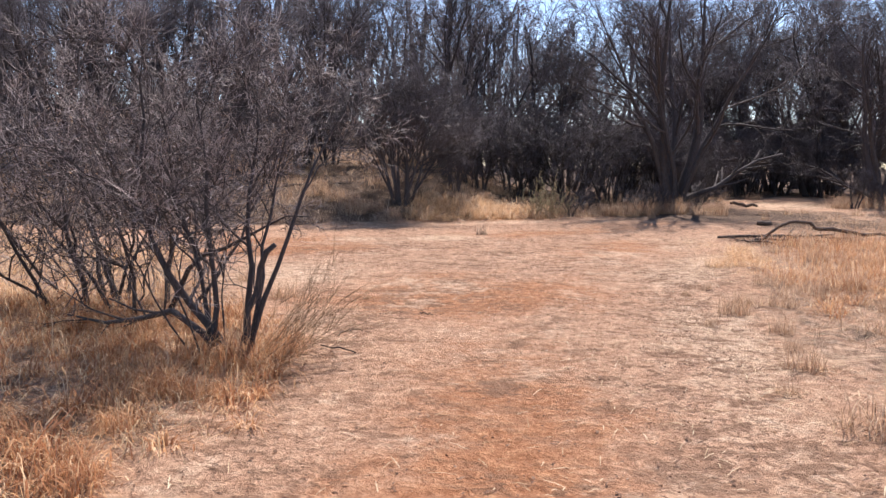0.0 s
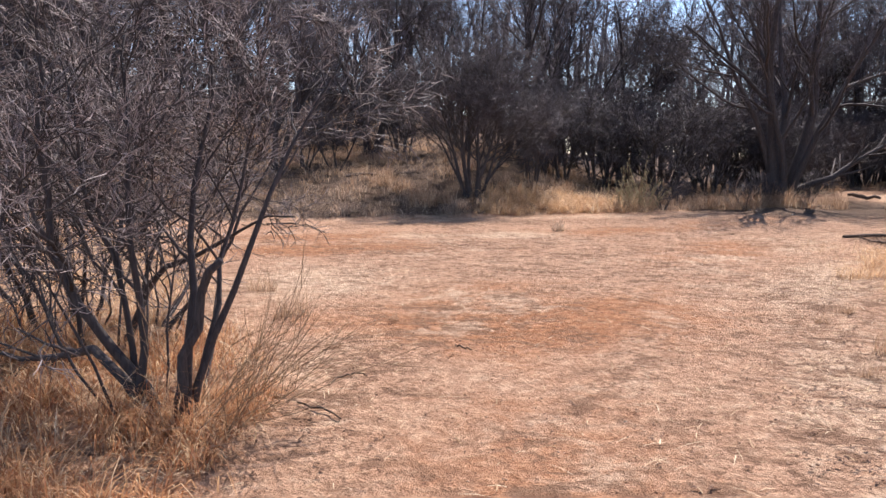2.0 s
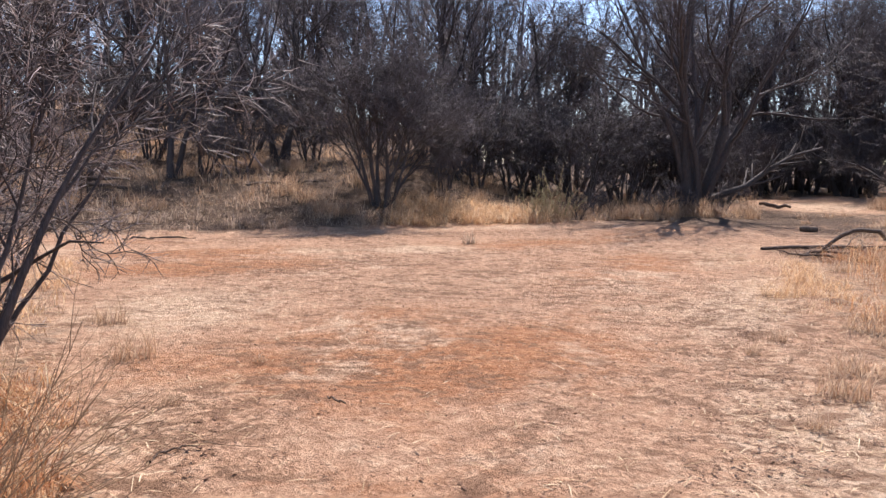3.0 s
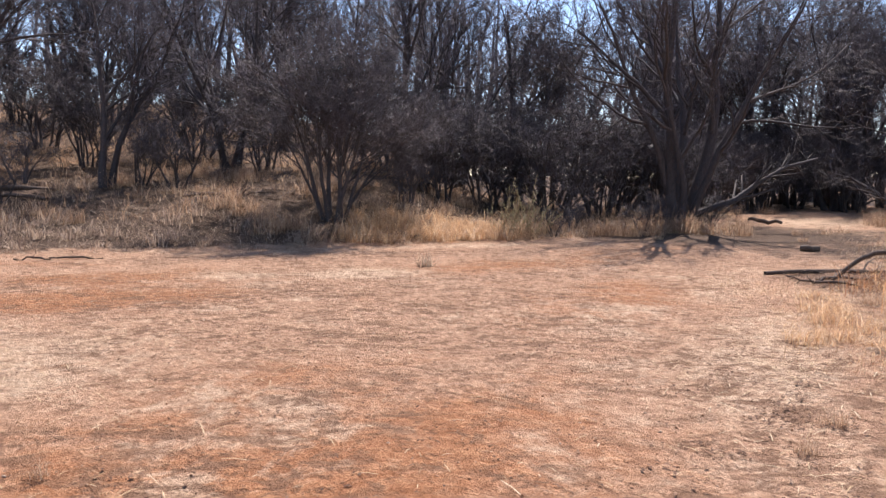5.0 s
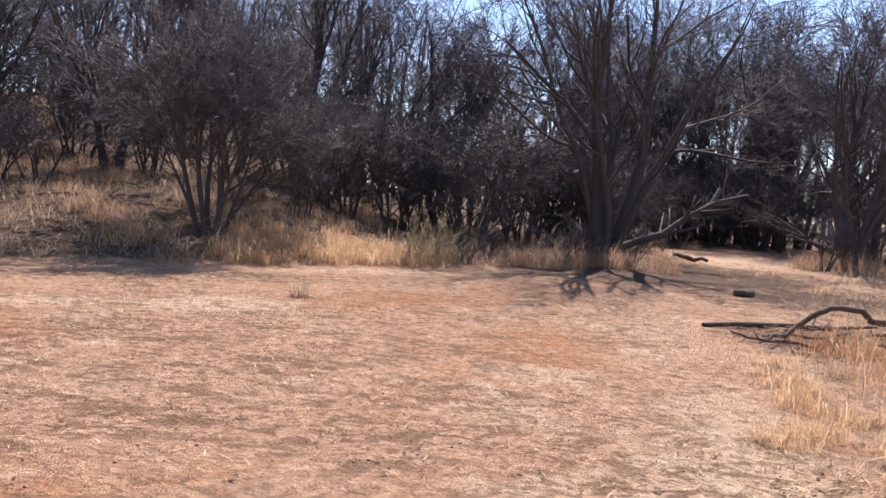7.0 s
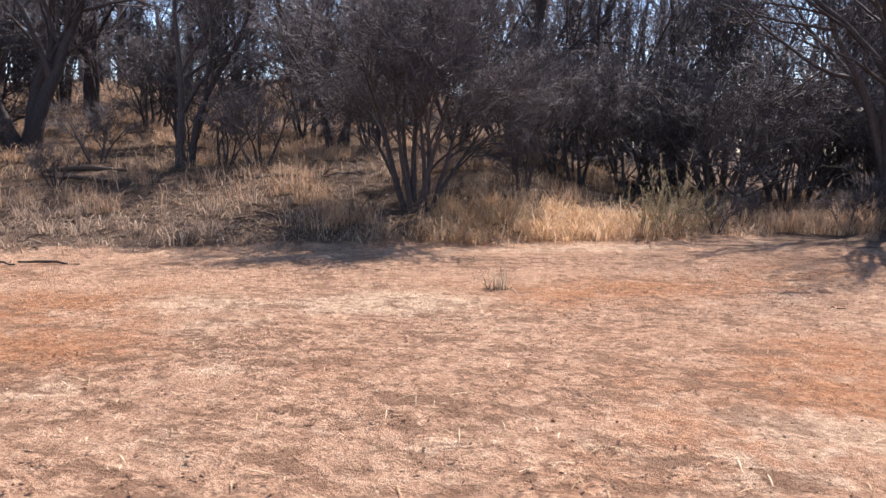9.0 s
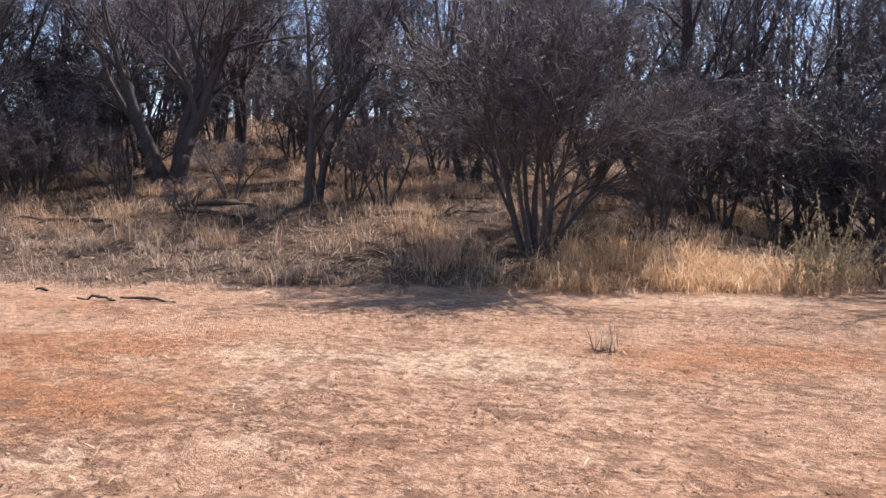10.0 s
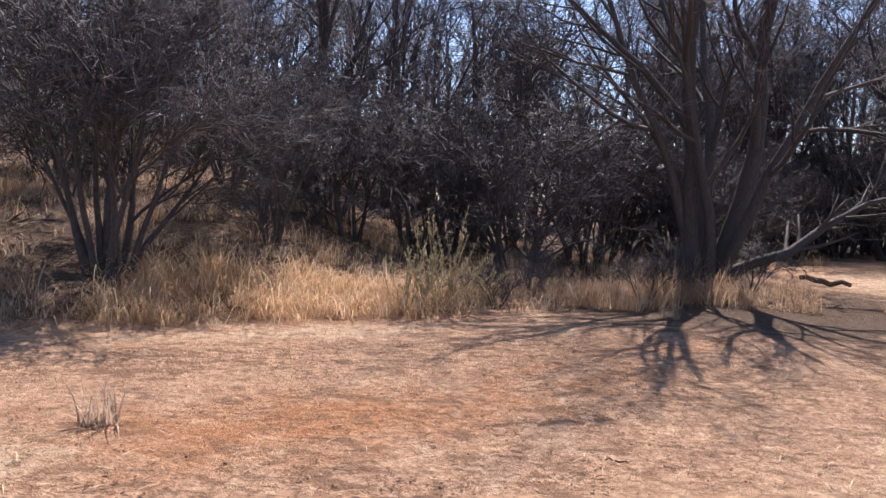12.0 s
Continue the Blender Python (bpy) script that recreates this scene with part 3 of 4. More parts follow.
# shrubs: x, y, turn, size
for x, y, turn, size in [(2.6, 29.8, 50, 0.9), (6.3, 30.5, 200, 1.0), (8.6, 31.5, 20, 0.9), (3.4, 32.5, 300, 1.05), (0.6, 31.5, 85, 1.0),
                         (10.4, 36.5, 130, 1.0), (12.8, 40.5, 10, 1.1), (16.5, 42.5, 220, 1.15), (20.5, 42, 75, 1.1), (-4.6, 32.5, 310, 0.95), (-10.0, 31.5, 60, 0.9), (24, 34, 20, 1.1), (-20, 33, 190, 1.1), (9.5, 41, 20, 1.1), (13.8, 46, 80, 1.2), (21.5, 45.5, 10, 1.2), (-18, 43, 60, 1.2), (-10.5, 43, 160, 1.2), (-25.5, 39, 200, 1.2), (18.8, 44.5, 70, 1.3), (-17.6, 24.4, 50, 1.2), (-20.2, 26.0, 260, 1.25), (-18.8, 22.4, 120, 1.0), (17.4, 41.2, 0, 1.1), (26, 45, 20, 1.2)]:
    copy_sized(dense_a, x, y, turn, size)
for x, y, turn, size in [(1.2, 29.0, 10, 0.85), (7.2, 33.0, 90, 1.05), (10.6, 33.5, 170, 0.9), (5.2, 33.8, 260, 1.1), (-0.8, 33.5, 330, 1.0), (14.8, 39.5, 200, 0.95), (18.8, 39.0, 20, 1.0),
                         (23.5, 40, 140, 1.1), (-16.5, 27.0, 80, 0.85), (-13.0, 35.0, 240, 1.0), (-7.5, 35, 150, 1.0), (19.5, 33, 60, 0.9), (17.6, 46.5, 33, 1.2), (11.8, 38.4, 250, 1.0), (-14.2, 44, 99, 1.2), (-22, 42, 30, 1.2), (-6.5, 43, 270, 1.2), (2.0, 40, 0, 1.1), (-22.5, 26.5, 40, 1.3), (-26, 30, 210, 1.3), (-16.5, 31, 100, 1.1), (20.2, 44.2, 130, 1.25), (15.6, 42.0, 280, 1.1)]:
    copy_sized(dense_b, x, y, turn, size)
copy_sized(vase_shrub, -19.5, 30.5, 200, 1.0)
for x, y, turn, size in [(-7.2, 28.3, 130, 0.95), (-10.2, 27.6, 250, 0.8), (-15.0, 25.6, 40, 1.1), (-12.6, 26.4, 300, 0.9), (15.2, 29.5, 90, 0.8), (-9.2, 24.6, 10, 0.5), (7.0, 26.6, 70, 0.5), (8.6, 27.2, 170, 0.55), (3.95, 24.75, 20, 0.36), (6.4, 25.7, 200, 0.42), (4.6, 25.9, 120, 0.4)]:
    copy_sized(small_tree, x, y, turn, size)

# the wood behind
rng_wood = np.random.default_rng(8)
stood = [(2.6, 44.7), (-7.9, 27.6), (6.0, 38.5), (-13.7, 29.3), (7.6, 25.9)]
kinds = [straight_tree, twin_tree, upright_tree]
placed = 0
for fx, fy, turn, size in [(17.5, 32.5, 15, 1.0), (21.5, 36.5, 100, 1.1), (1.6, 35.5, 280, 1.0), (10.2, 39.5, 140, 1.1), (14.0, 45, 33, 1.15), (18.5, 40, 70, 1.2), (25.5, 39, 250, 1.2), (21, 46, 300, 1.2), (24, 32, 10, 1.1), (15.5, 49, 200, 1.2), (11.5, 44, 20, 1.1), (-18, 33, 40, 1.0), (-21.5, 29.5, 99, 1.0), (4.2, 36, 20, 1.1), (8.6, 36.5, 88, 1.1), (16.5, 45, 10, 1.3), (20.2, 41, 200, 1.3), (22.8, 43.5, 140, 1.3), (12.4, 48.5, 60, 1.3), (28, 44, 75, 1.3), (17.5, 51, 80, 1.3), (24.5, 50, 190, 1.3), (31, 45, 33, 1.3), (33, 40, 140, 1.25), (29, 37, 70, 1.1), (-19.5, 27.5, 30, 1.0), (-24, 28.5, 160, 1.1), (-28, 34, 250, 1.2), (-22.5, 36, 80, 1.2)]:
    copy_sized(kinds[placed % 3], fx, fy, turn, size)
    stood.append((fx, fy))
    placed += 1
tries = 0
copy_sized(big_tree, 17.0, 31.0, 130, 0.82)
copy_sized(forked_tree, -24.0, 33.0, 200, 1.1)
copy_sized(upright_tree, 19.2, 46.5, 40, 1.4)
copy_sized(twin_tree, 23.5, 53.0, 120, 1.5)
while placed < 58 and tries < 4000:
    tries += 1
    y = rng_wood.uniform(30, 56)
    x = rng_wood.uniform(-0.62, 0.62) * (y + 8) + 1
    if y < edge(x) + 9 or (x > 9 and y < 42) or min((x - a) ** 2 + (y - b) ** 2 for a, b in stood) < 6:
        continue
    stood.append((x, y))
    copy_sized(kinds[placed % 3], x, y, rng_wood.uniform(0, 360), rng_wood.uniform(0.95, 1.3))
    placed += 1


def far_wood():
    """The wood goes on past the trees that can be told apart."""
    rng = np.random.default_rng(99)
    trunks, limbs, twigs = [], [], []
    for i in range(140):
        y = rng.uniform(56, 80)
        x = rng.uniform(-0.62, 0.62) * (y + 8)
        base = np.array((x, y, land(x, y) - 0.2))
        path = wander(rng, base, (0, 0, 1), rng.uniform(10.5, 14), 0.19, 7, 0.08, 0.05, 0.3)
        trunks.append(path)
        levels = [[], [], []]
        branch_out(rng, path, 2.8, (8, 5, 3), 0.65, 0.05, 0.016, levels, 0.12)
        limbs += levels[0]
        twigs += levels[1] + levels[2]
    me = joined("far_wood", [(trunks, 5), (limbs, 3), (twigs, 3)], TWIG_SUNLIT)
    return tagged(new("far_wood", me), "distant bare winter wood of many thin trees", "trees", kind="stuff")


far_wood()

# ---------------------------------------------------------------- fallen branches near the right-hand edge
def fallen_branch(x, y, turn, path, radii, seed, twigs, label):
    rng = np.random.default_rng(seed)
    root = place(new("fallen_branch"), x, y, turn)
    tagged(root, label, "branch", "fallen branches")
    main = (np.array(path, float), np.array(radii, float))
    fine = [(np.linspace(main[0][i], main[0][i + 1], 4) + np.vstack([np.zeros(3), rng.normal(0, 0.012 + 0.25 * main[1][i], (2, 3)), np.zeros(3)]), np.linspace(main[1][i], main[1][i + 1], 4)) for i in range(len(path) - 1)]
    pts = np.concatenate([f[0][:-1] for f in fine] + [main[0][-1:]])
    rad = np.concatenate([f[1][:-1] for f in fine] + [main[1][-1:]])
    part("branch", joined("branch", [([(pts, rad)], 9)], DEAD), root)
    levels = [[], []]
    span = float(np.linalg.norm(main[0][-1] - main[0][0]))
    branch_out(rng, (pts, rad), 0.17 * span, (twigs, 3), 0.8, 0.0, 0.0012 * span, levels, 0.3)
    if twigs:
        tagged(part("twig_spray", joined("twig_spray", [(levels[0], 4), (levels[1], 3)], DEAD), root), kind="stuff")
    return root


fallen_branch(6.1, 17.6, 0, [(0, 0, 0.03), (0.9, 0.14, 0.05), (1.8, 0.25, 0.04), (2.8, 0.55, 0.06)], [0.03, 0.036, 0.03, 0.02], 1, 6, "straight dark dead branch lying on the grass")
fallen_branch(6.4, 16.7, 0, [(0, 0, 0.02), (0.35, 0.05, 0.07), (0.7, 0.1, 0.33), (0.92, 0.12, 0.43), (1.3, 0.15, 0.42), (1.65, 0.2, 0.28), (2.3, 0.25, 0.22), (3.3, 0.3, 0.1)],
              [0.018, 0.028, 0.034, 0.036, 0.034, 0.042, 0.044, 0.03], 2, 0, "crooked dark dead limb arched above the ground")
fallen_branch(8.6, 21.8, 10, [(0, 0, 0.06), (0.2, 0, 0.065), (0.42, 0.02, 0.06)], [0.06, 0.068, 0.06], 3, 0, "short dark log lying beside the sandy track")
fallen_branch(10.8, 30.0, -40, [(0, 0, 0.13), (0.45, 0.01, 0.1), (1.0, 0.03, 0.06)], [0.05, 0.065, 0.045], 4, 0, "dark stump with a fallen log")
fallen_branch(-5.3, 18.72, -3, [(0, 0, 0.015), (0.4, 0.05, 0.025), (0.9, 0.0, 0.02)], [0.012, 0.018, 0.01], 5, 4, "dark stick lying on the edge of the clearing")
fallen_branch(-5.75, 18.45, 2, [(0, 0, 0.015), (0.3, 0.05, 0.035), (0.6, 0.0, 0.02)], [0.012, 0.018, 0.01], 6, 4, "dark stick lying on the edge of the clearing")
fallen_branch(-6.85, 18.8, -8, [(0, 0, 0.012), (0.12, 0.02, 0.022), (0.26, 0.0, 0.015)], [0.012, 0.018, 0.01], 13, 0, "short dark stick lying on the edge of the clearing")
fallen_branch(-1.05, 6.75, -35, [(0, 0, 0.02), (0.2, 0.02, 0.025), (0.42, -0.02, 0.015)], [0.006, 0.007, 0.004], 7, 2, "thin dark twig lying on the bare earth")
for x, y, turn in [(-8.4, 25.2, 160), (-5.2, 25.6, 20), (-10.2, 23.9, 200), (-13.2, 24.6, 35)]:
    fallen_branch(x, y, turn, [(0, 0, 0.03), (0.7, 0.12, 0.1), (1.5, 0.05, 0.07), (2.1, 0.2, 0.14)], [0.05, 0.055, 0.045, 0.02], int(10 - x), 6, "dark fallen limb on the shaded bank")
fallen_branch(-0.95, 7.2, 60, [(0, 0, 0.015), (0.1, 0.05, 0.02), (0.2, 0.02, 0.015), (0.26, -0.08, 0.012)], [0.005, 0.006, 0.005, 0.003], 9, 2, "thin curled twig lying on the bare earth")
fallen_branch(-0.1, 8.2, 130, [(0, 0, 0.015), (0.1, 0.02, 0.02), (0.22, 0.0, 0.012)], [0.005, 0.006, 0.004], 11, 2, "thin pale twig lying on the bare earth")
fallen_branch(4.1, 17.9, -15, [(0, 0, 0.01), (0.06, 0.01, 0.012), (0.13, 0.0, 0.008)], [0.005, 0.006, 0.004], 12, 0, "short dark stick on the red earth")
fallen_branch(-11.0, 26.0, 20, [(0, 0, 0.05), (1.0, 0.1, 0.12), (2.2, 0.1, 0.08)], [0.06, 0.07, 0.05], 8, 5, "dark fallen limb on the shaded bank")

for x, y, turn, size in [(6.6, 17.0, -12, 0.5), (7.0, 17.3, 25, 0.6), (7.5, 16.6, -30, 0.55), (7.9, 17.2, 8, 0.7), (8.4, 16.5, 40, 0.6), (6.9, 16.4, 160, 0.45)]:
    fallen_branch(x, y, turn, [(0, 0, 0.02), (0.6 * size, 0.1, 0.06), (1.4 * size, 0.02, 0.05), (2.1 * size, 0.15, 0.12)], [0.016, 0.02, 0.016, 0.007], int(40 + 10 * x), 7, "thin dark dead branch in the brown weeds")

# ---------------------------------------------------------------- grass, tussocks, litter
grass("red_grass", 1, 14000, (-5.6, -1.0, 1.2, 8.8), lambda x, y: rough(x, y) * (0.35 + 0.65 * tussocky(x, y, 1.5)), 0.15, 0.45, 0.008, 0.9, 1.8, RED_STRAW, "tangled red-brown dry grass beside the path")
grass("pale_left_grass", 14, 5000, (-5.6, -1.1, 1.2, 8.4), lambda x, y: rough(x, y) * (0.3 + 0.7 * tussocky(x, y, 1.8, 41)), 0.2, 0.6, 0.005, 0.9, 2.2, PALE_STRAW, "pale curled straw among the red-brown grass")
grass("left_field_grass", 2, 26000, (-16, -1.8, 7.5, 19.5), lambda x, y: (1 if x < lerp(y, [7, 12, 17, 19.5], [-1.8, -3.6, -9, -12]) else 0) * (0.25 + 0.75 * tussocky(x, y, 0.9, 2)), 0.12, 0.45, 0.008, 0.5, 0.9, GOLD_STRAW, "yellow dry grass of the open field")
grass("edge_grass", 3, 34000, (-13, 9, 18.3, 28), lambda x, y: ease(-0.1, 0.5, y - edge(x)) * ease(4.0, 1.0, y - edge(x)) * (0.06 + 0.94 * tussocky(x, y, 0.9, 5)), 0.1, 0.45, 0.013, 0.7, 1.2, GREY_STRAW, "grey-brown dry grass along the wood's edge")
grass("golden_grass", 4, 9000, (-1.6, 3.4, 21.6, 26.2), lambda x, y: ease(-0.1, 0.5, y - edge(x) - 0.1) * ease(3.2, 1.8, y - edge(x)) * ease(-1.6, -0.4, x) * ease(3.4, 2.4, x) * (0.35 + 0.65 * tussocky(x, y, 1.3, 9)), 0.2, 0.7, 0.008, 0.75, 1.9, GOLD_STRAW, "tall golden dry grass in the sun")
grass("brown_grass", 5, 9000, (2.6, 8.5, 23, 28.5), lambda x, y: ease(0, 0.5, y - edge(x)) * ease(3.5, 2, y - edge(x)) * (0.2 + 0.8 * tussocky(x, y, 1.2, 4)), 0.2, 0.7, 0.012, 0.6, 1.0, TAN_STRAW, "brown dry grass under the trees")
grass("bank_grass", 6, 40000, (-20, 6, 22, 40), lambda x, y: ease(1.5, 4, y - edge(x)) * tussocky(x, y, 0.8, 6) ** 3, 0.2, 0.7, 0.012, 0.45, 0.8, TAN_STRAW, "tufts of dry grass on the shaded bank")
grass("right_grass", 7, 60000, (2.4, 13, 2.0, 24), lambda x, y: rough(x, y) * (0.12 + 0.88 * tussocky(x, y, 0.7, 8)) * (0.25 + 0.75 * ease(0.3, 2, x - lerp(y, RIGHT_Y, RIGHT_X))) * ease(6.0, 9.0, y), 0.1, 0.42, 0.006, 0.8, 1.5, TAN_STRAW, "tan dry grass beside the clearing")
grass("hill_grass", 10, 12000, (-36, -6, 37, 60), lambda x, y: 0.3 + 0.7 * tussocky(x, y, 0.4, 33), 0.4, 1.1, 0.03, 0.4, 0.8, TAN_STRAW, "dry grass on the hill behind the wood")
grass("right_weeds", 13, 12000, (5.6, 10.5, 10.5, 17.0), lambda x, y: ease(0.8, 1.8, x - lerp(y, RIGHT_Y, RIGHT_X)) * (0.2 + 0.8 * tussocky(x, y, 1.0, 17)), 0.25, 0.75, 0.007, 0.5, 0.7, RED_STRAW, "brown dry weeds round the fallen branches")
grass("yellow_strip_grass", 9, 4500, (3.4, 6.4, 11.4, 17.2), lambda x, y: ease(0.9, 0.05, abs(x - lerp(y, [11.4, 13, 15, 17.2], [4.3, 4.55, 5.05, 5.7]))) * (0.25 + 0.75 * tussocky(x, y, 1.5, 15)), 0.06, 0.26, 0.005, 1.0, 1.8, GOLD_STRAW, "yellow dry grass strip beside the clearing")
grass("track_grass", 8, 6000, (8, 26, 18, 42), lambda x, y: rough(x, y) * tussocky(x, y, 0.6, 12), 0.12, 0.4, 0.012, 0.45, 0.8, TAN_STRAW, "sparse dry grass beside the sandy track")

tufts("red_clumps", 101, 620, (-5.6, -1.0, 2.2, 8.6), lambda x, y: rough(x, y) * (0.25 + 0.75 * tussocky(x, y, 1.3, 3)), 44, 0.12, 0.16, 0.46, 0.009, 0.65, 2.2, RED_STRAW, "tangled clumps of red-brown dry grass")
tufts("field_clumps", 102, 700, (-14, -2.4, 8.0, 19), lambda x, y: (1 if x < lerp(y, [7, 12, 17, 19.5], [-2.2, -3.8, -9, -12]) else 0) * (0.3 + 0.7 * tussocky(x, y, 0.9, 2)), 50, 0.16, 0.15, 0.4, 0.008, 0.6, 1.4, GOLD_STRAW, "clumps of yellow dry grass in the field")
tufts("right_clumps", 103, 600, (2.6, 12, 8.2, 17.2), lambda x, y: ease(0.0, 1.2, x - lerp(y, RIGHT_Y, RIGHT_X)) * ease(8.3, 9.2, y) * max(0.3, ease(12.0, 10.8, y), ease(6.2, 7.4, x)) * (0.3 + 0.7 * tussocky(x, y, 0.9, 18)), 50, 0.17, 0.16, 0.46, 0.008, 0.9, 2.1, TAN_STRAW, "bushy clumps of tan dry weeds")
tufts("right_red_clumps", 104, 1100, (2.3, 10, 3.0, 17.0), lambda x, y: ease(0.2, 1.2, x - lerp(y, RIGHT_Y, RIGHT_X)) * (0.12 + 0.88 * ease(7.8, 9.2, y)) * max(ease(12.4, 11.0, y), ease(6.2, 7.4, x)) * (0.15 + 0.85 * tussocky(x, y, 0.8, 28)), 50, 0.17, 0.18, 0.48, 0.008, 0.9, 2.0, RED_STRAW, "bushy clumps of brown dry weeds")
tufts("edge_clumps", 105, 1000, (-13, 8, 18.6, 27), lambda x, y: ease(0.0, 0.6, y - edge(x)) * ease(5.0, 2.0, y - edge(x)) * (0.1 + 0.9 * tussocky(x, y, 0.9, 35)), 40, 0.18, 0.2, 0.55, 0.013, 0.6, 1.3, GREY_STRAW, "clumps of grey-brown dry grass at the wood's edge")
tufts("bank_clumps", 106, 900, (-20, 9, 22, 36), lambda x, y: ease(1.5, 4, y - edge(x)) * tussocky(x, y, 0.7, 36) ** 2, 50, 0.22, 0.3, 0.75, 0.012, 0.5, 1.2, TAN_STRAW, "rounded clumps of dry grass on the bank")
tufts("golden_clumps", 107, 300, (-0.9, 3.0, 21.8, 25.6), lambda x, y: ease(0.0, 0.4, y - edge(x)) * ease(3.0, 1.8, y - edge(x)), 46, 0.16, 0.3, 0.85, 0.009, 0.6, 2.0, GOLD_STRAW, "clumps of tall golden dry grass")
tufts("track_clumps", 108, 260, (10, 26, 22, 38), lambda x, y: rough(x, y) * (0.3 + 0.7 * tussocky(x, y, 0.8, 37)), 50, 0.18, 0.25, 0.6, 0.012, 0.5, 1.0, TAN_STRAW, "clumps of dry weeds beside the sandy track")


def tussock(seed, n, height, width, lean, droop, material, spread, label):
    rng = np.random.default_rng(seed)
    a, r = rng.uniform(0, 2 * np.pi, n), spread * np.sqrt(rng.random(n))
    p = np.stack([r * np.cos(a), r * np.sin(a), np.full(n, -0.02)], 1)
    v, f = blades(rng, p, height * rng.uniform(0.5, 1.1, n), width, lean, droop, 4)
    return tagged(new("grass_tussock", array_mesh("grass_tussock", v, f, material)), label, "grass", "grass tussocks")


sprig = tussock(61, 70, 0.36, 0.009, 0.62, 0.12, GREY_STRAW, 0.09, "small spiky dead tuft alone on the bare earth")
place(sprig, 0.9, 18.3).scale = (1.5, 1.5, 0.95)
gold_tuft = tussock(62, 150, 0.34, 0.006, 0.7, 1.6, GOLD_STRAW, 0.2, "yellow dry grass tussock")
place(gold_tuft, 4.75, 12.8)
tan_tuft = tussock(63, 130, 0.36, 0.006, 0.5, 0.8, TAN_STRAW, 0.18, "tan dry grass tussock")
place(tan_tuft, 3.2, 8.6)
red_tuft = tussock(65, 170, 0.42, 0.006, 0.8, 1.1, RED_STRAW, 0.2, "red-brown dry grass tussock beside the path")
place(red_tuft, -1.4, 6.2)
grey_tuft = tussock(64, 160, 0.5, 0.008, 0.6, 0.8, TAN_STRAW, 0.26, "grey-brown dry grass tussock on the bank")
place(grey_tuft, -1.9, 22.6)
rng_tuft = np.random.default_rng(70)
for x, y in [(-1.75, 6.1), (-1.95, 6.4), (-1.45, 6.75), (-1.3, 6.5), (-2.3, 5.6), (-1.6, 5.2), (-1.9, 4.6), (-2.4, 4.2), (-1.85, 3.8), (-2.2, 3.4), (-2.7, 3.6), (-2.9, 4.6), (-3.2, 3.9), (-2.0, 5.4), (-2.6, 6.6), (-3.3, 5.6)]:
    copy_sized(red_tuft, x, y, rng_tuft.uniform(0, 360), rng_tuft.uniform(0.7, 1.3))
for x, y in [(5.1, 13.6), (5.4, 14.4), (5.0, 12.4), (5.7, 15.2), (5.3, 14.0), (5.3, 13.2), (-4.6, 13.6), (-5.0, 14.4), (-4.2, 12.8), (-5.6, 13.6), (-4.9, 13.0), (4.4, 12.6)]:
    copy_sized(gold_tuft, x, y, rng_tuft.uniform(0, 360), rng_tuft.uniform(0.8, 1.3))
for x, y in [(9.8, 24.2), (6.4, 24.4), (10.4, 25.8), (8.6, 17.4), (7.4, 16.2), (8.4, 15.2), (6.2, 14.8), (9.4, 18.6), (9.6, 16.4), (7.8, 13.4), (3.5, 9.2), (3.9, 9.0), (3.3, 7.6), (2.9, 6.2), (4.2, 7.4), (4.6, 9.8), (5.0, 8.6), (4.4, 10.6), (5.4, 10.4), (3.7, 5.6), (2.6, 4.6), (3.0, 4.0), (4.8, 6.4), (6.0, 12.0), (6.4, 13.6), (7.0, 15.0),
             (5.8, 9.4), (6.8, 10.8), (-0.2, 22.2), (1.5, 23.2), (2.4, 23.3), (-1.9, 9.4), (-2.6, 10.6), (-3.0, 8.9)]:
    copy_sized(tan_tuft, x, y, rng_tuft.uniform(0, 360), rng_tuft.uniform(0.7, 1.3))
for x, y in [(-2.6, 22.9), (-3.2, 23.6), (-5.0, 29.4), (-5.8, 30.2), (-4.4, 29.0), (-2.4, 22.2), (-3.9, 24.6), (-8.8, 23.4), (-10.5, 22.6), (-6.6, 22.4), (-0.4, 24.9), (3.6, 25.3), (4.2, 25.9), (6.0, 25.2), (6.5, 25.6),
             (5.5, 25.4), (-12.4, 23.6), (8.9, 25.9), (7.3, 26.0), (7.8, 25.9), (8.3, 26.2), (-4.9, 30.4), (-5.4, 28.6), (1.3, 26.2)]:
    copy_sized(grey_tuft, x, y, rng_tuft.uniform(0, 360), rng_tuft.uniform(0.9, 1.7))
for x, y, size in [(-1.19, 8.18, 0.4), (-0.9, 9.3, 0.3), (-1.3, 7.5, 0.35), (3.1, 6.9, 0.5), (2.7, 7.9, 0.45), (3.4, 10.2, 0.5), (3.0, 9.7, 0.4), (2.4, 5.4, 0.5)]:
    copy_sized(tan_tuft, x, y, rng_tuft.uniform(0, 360), size)


for x, y, size in [(6.6, 25.9, 1.6), (6.9, 26.3, 1.9), (7.5, 26.4, 1.9), (8.1, 26.6, 1.6), (7.8, 26.3, 1.4), (9.4, 27.6, 1.5), (5.2, 25.6, 1.4), (14.6, 29.5, 1.7), (16.2, 29.9, 2.0), (17.2, 30.2, 1.8), (15.4, 30.6, 1.5), (18.0, 29.6, 2.0)]:
    copy_sized(grey_tuft, x, y, rng_tuft.uniform(0, 360), size)


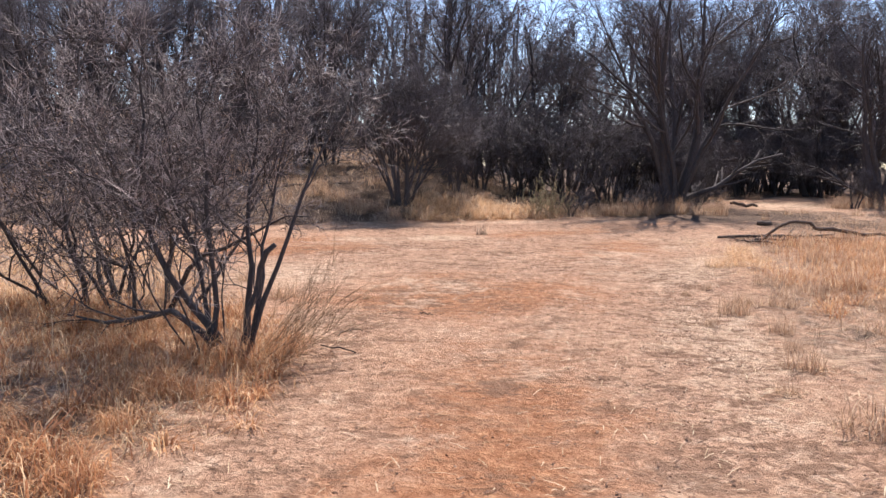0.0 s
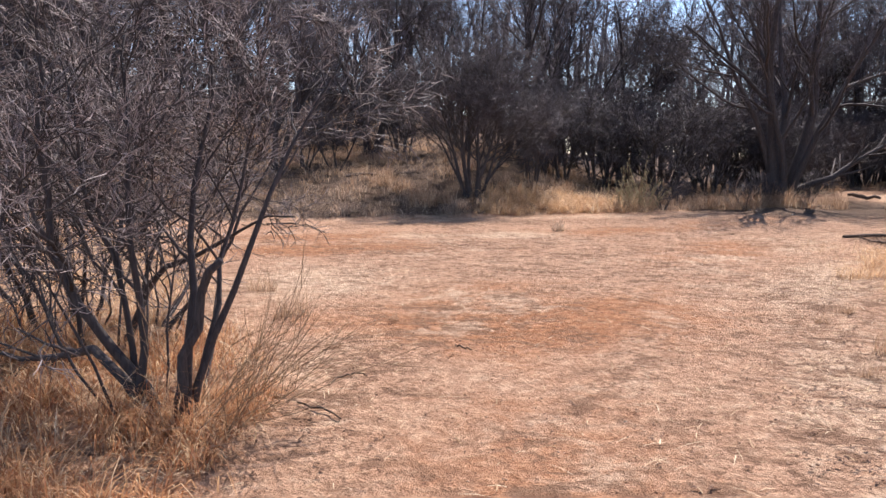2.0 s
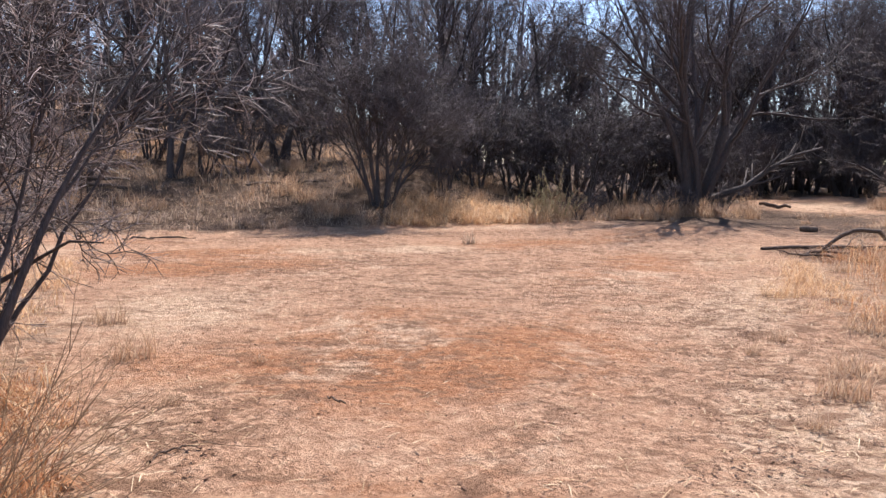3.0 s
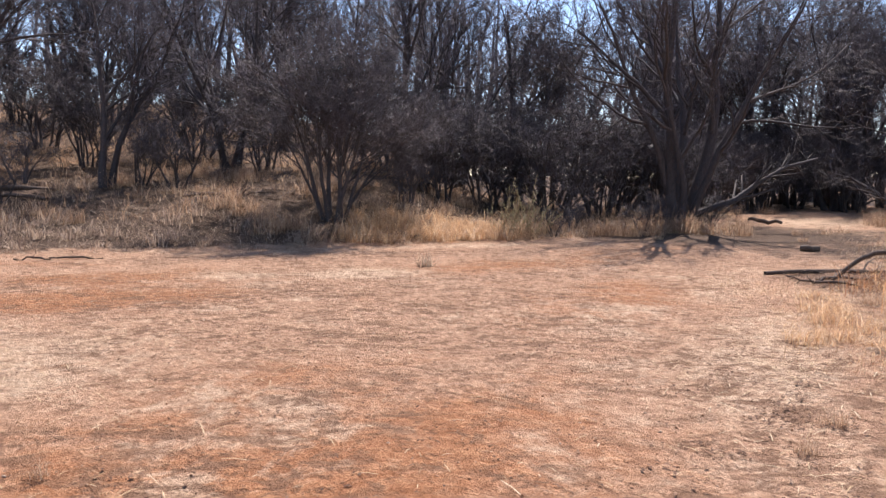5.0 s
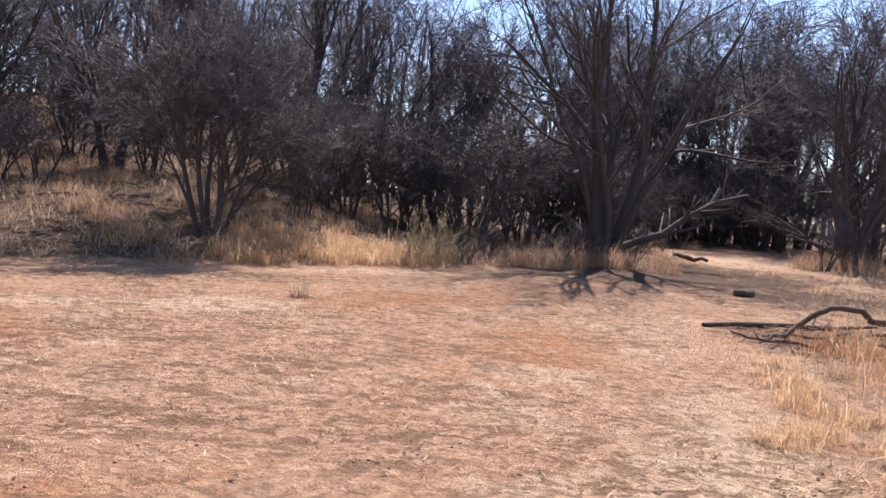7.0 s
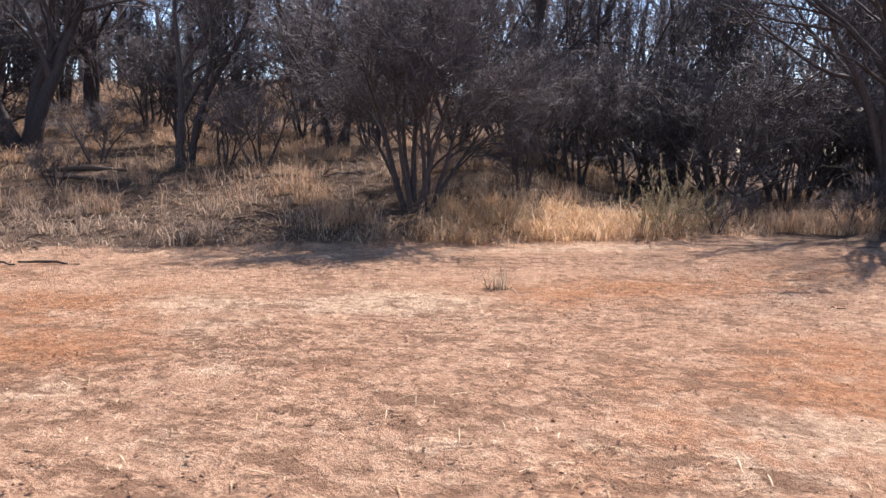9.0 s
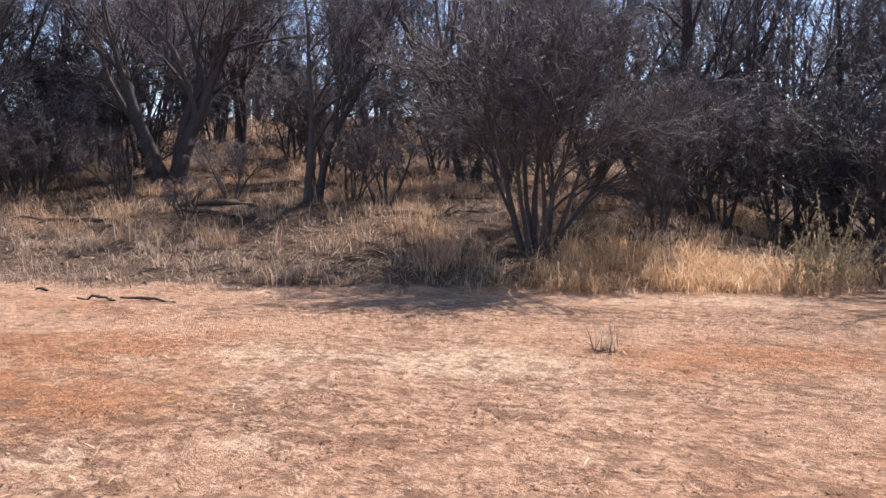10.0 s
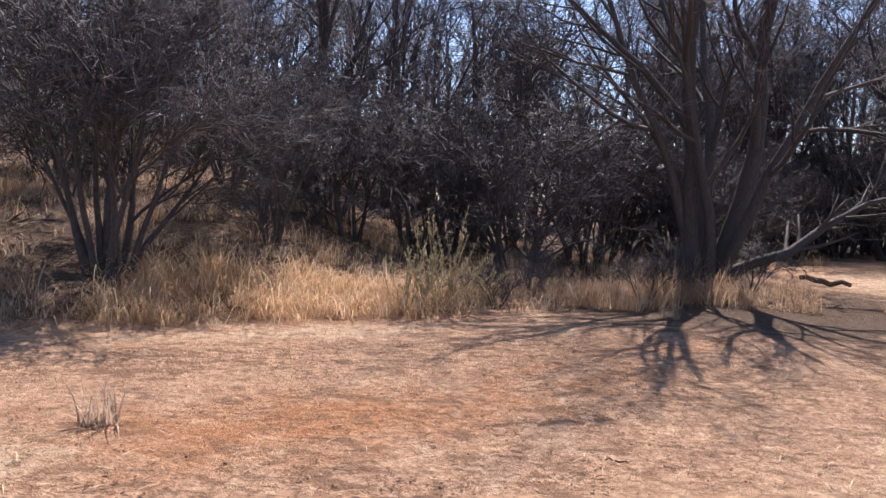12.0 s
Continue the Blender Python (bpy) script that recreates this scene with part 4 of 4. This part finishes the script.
def leafy_shrub(x, y):
    """The grey-green shrub in the golden grass: thin stems with many small narrow leaves."""
    rng = np.random.default_rng(81)
    root = place(new("leafy_shrub"), x, y)
    tagged(root, "pale grey-green leafy shrub among golden grass", "shrub")
    for i in range(60):
        a, t = rng.uniform(0, 2 * math.pi), rng.uniform(0.1, 1.0)
        long = rng.uniform(0.6, 1.25) * (1.3 - 0.6 * t)
        p = wander(rng, (0.25 * rng.normal(), 0.2 * rng.normal(), -0.05), unit(np.array((math.cos(a) * t, math.sin(a) * t, 1))), long, 0.007, 5, 0.08, 0.03, 0.3)
        stem = part("stem", joined("stem", [([p], 4)], SHOOT), root)
        at = np.array([spot(p, f)[0] for f in rng.uniform(0.2, 1, 44)])
        v, f = blades(rng, at, rng.uniform(0.04, 0.09, 44), 0.016, 0.9, 0.3, 2)
        tagged(part("foliage", array_mesh("foliage", v, f, SAGE), stem), kind="stuff")
    return root


leafy_shrub(3.05, 24.2).scale = (1.15, 1.15, 1.05)


def lying(name, seed, n, box, keep, low, high, width, material, label, category):
    """Bits that lie on the ground at all angles."""
    rng = np.random.default_rng(seed)
    p = scatter(rng, n, *box, keep)
    k = len(p)
    a = rng.uniform(0, 2 * np.pi, k)
    along = np.stack([np.cos(a), np.sin(a), rng.normal(0, 0.12, k)], 1) * (rng.uniform(low, high, k) / 2)[:, None]
    across = np.stack([-np.sin(a), np.cos(a), np.zeros(k)], 1) * (width * rng.uniform(0.6, 1.4, k) / 2)[:, None]
    up = np.array((0, 0, 1.0))
    mid = p + up * (0.017 + 0.008 * rng.random(k))[:, None]
    rows = [mid - along - across, mid - along + across, mid + up * 0.006 + across * 1.3, mid + up * 0.006 - across * 1.3, mid + along + across * 0.5, mid + along - across * 0.5]
    verts = np.stack(rows, 1).reshape(-1, 3)
    quad = np.array([(0, 1, 2, 3), (3, 2, 4, 5)])
    faces = (np.arange(k)[:, None, None] * 6 + quad[None]).reshape(-1, 4)
    return tagged(new(name, array_mesh(name, verts, faces, material)), label, category, kind="stuff")


lying("straw_litter", 91, 60000, (-7, 7, 2, 23.5), lambda x, y: 0.06 + 0.9 * max(patch(STRAW_PATCHES, x, y), 0.7 * rough(x, y)) * tussocky(x, y, 2.0, 20), 0.04, 0.16, 0.004, PALE_STRAW, "pale broken straw lying on the earth", "straw")
lying("leaf_litter", 92, 150000, (-7, 7, 2, 23.5), lambda x, y: 0.05 + 0.95 * patch(DRIFTS, x, y) * tussocky(x, y, 2.4, 21), 0.012, 0.045, 0.012, LEAF_LITTER, "dark scattered bits of dead leaf", "leaf litter")
lying("bank_litter", 93, 22000, (-16, 12, 19.5, 36), lambda x, y: ease(0.4, 2.5, y - edge(x)) * rough(x, y), 0.1, 0.55, 0.022, DARK_LITTER, "grey litter of twigs and flattened grass", "litter")
lying("brush_litter", 95, 5000, (6.0, 10.5, 15.8, 18.4), lambda x, y: ease(2.4, 0.8, abs(x - 8.3)) * ease(1.3, 0.3, abs(y - 17.0)), 0.1, 0.5, 0.016, LEAF_LITTER, "dark twigs and dead leaves under the fallen limb", "litter")


def grit():
    """Small stones and clods of red earth."""
    rng = np.random.default_rng(94)
    p = scatter(rng, 12000, -4, 5, 2.5, 20, lambda x, y: (1 - rough(x, y)) * (0.25 + 0.75 * tussocky(x, y, 1.2, 30)))
    k = len(p)
    s = (0.003 + 0.011 * rng.random(k) ** 5)[:, None]
    corners = [np.array(c, float) for c in ((1, 0, 0), (0, 1, 0), (-1, 0, 0), (0, -1, 0), (0, 0, 0.7), (0, 0, -0.7))]
    verts = np.stack([p + np.array((0, 0, 0.011)) + s * (c + rng.normal(0, 0.25, (k, 3))) for c in corners], 1).reshape(-1, 3)
    tri = np.array([(0, 1, 4), (1, 2, 4), (2, 3, 4), (3, 0, 4), (1, 0, 5), (2, 1, 5), (3, 2, 5), (0, 3, 5)])
    faces = (np.arange(k)[:, None, None] * 6 + tri[None]).reshape(-1, 3)
    return tagged(new("grit", array_mesh("grit", verts, faces, PEBBLE)), "small clods and stones of red earth", "gravel", kind="stuff")


grit()
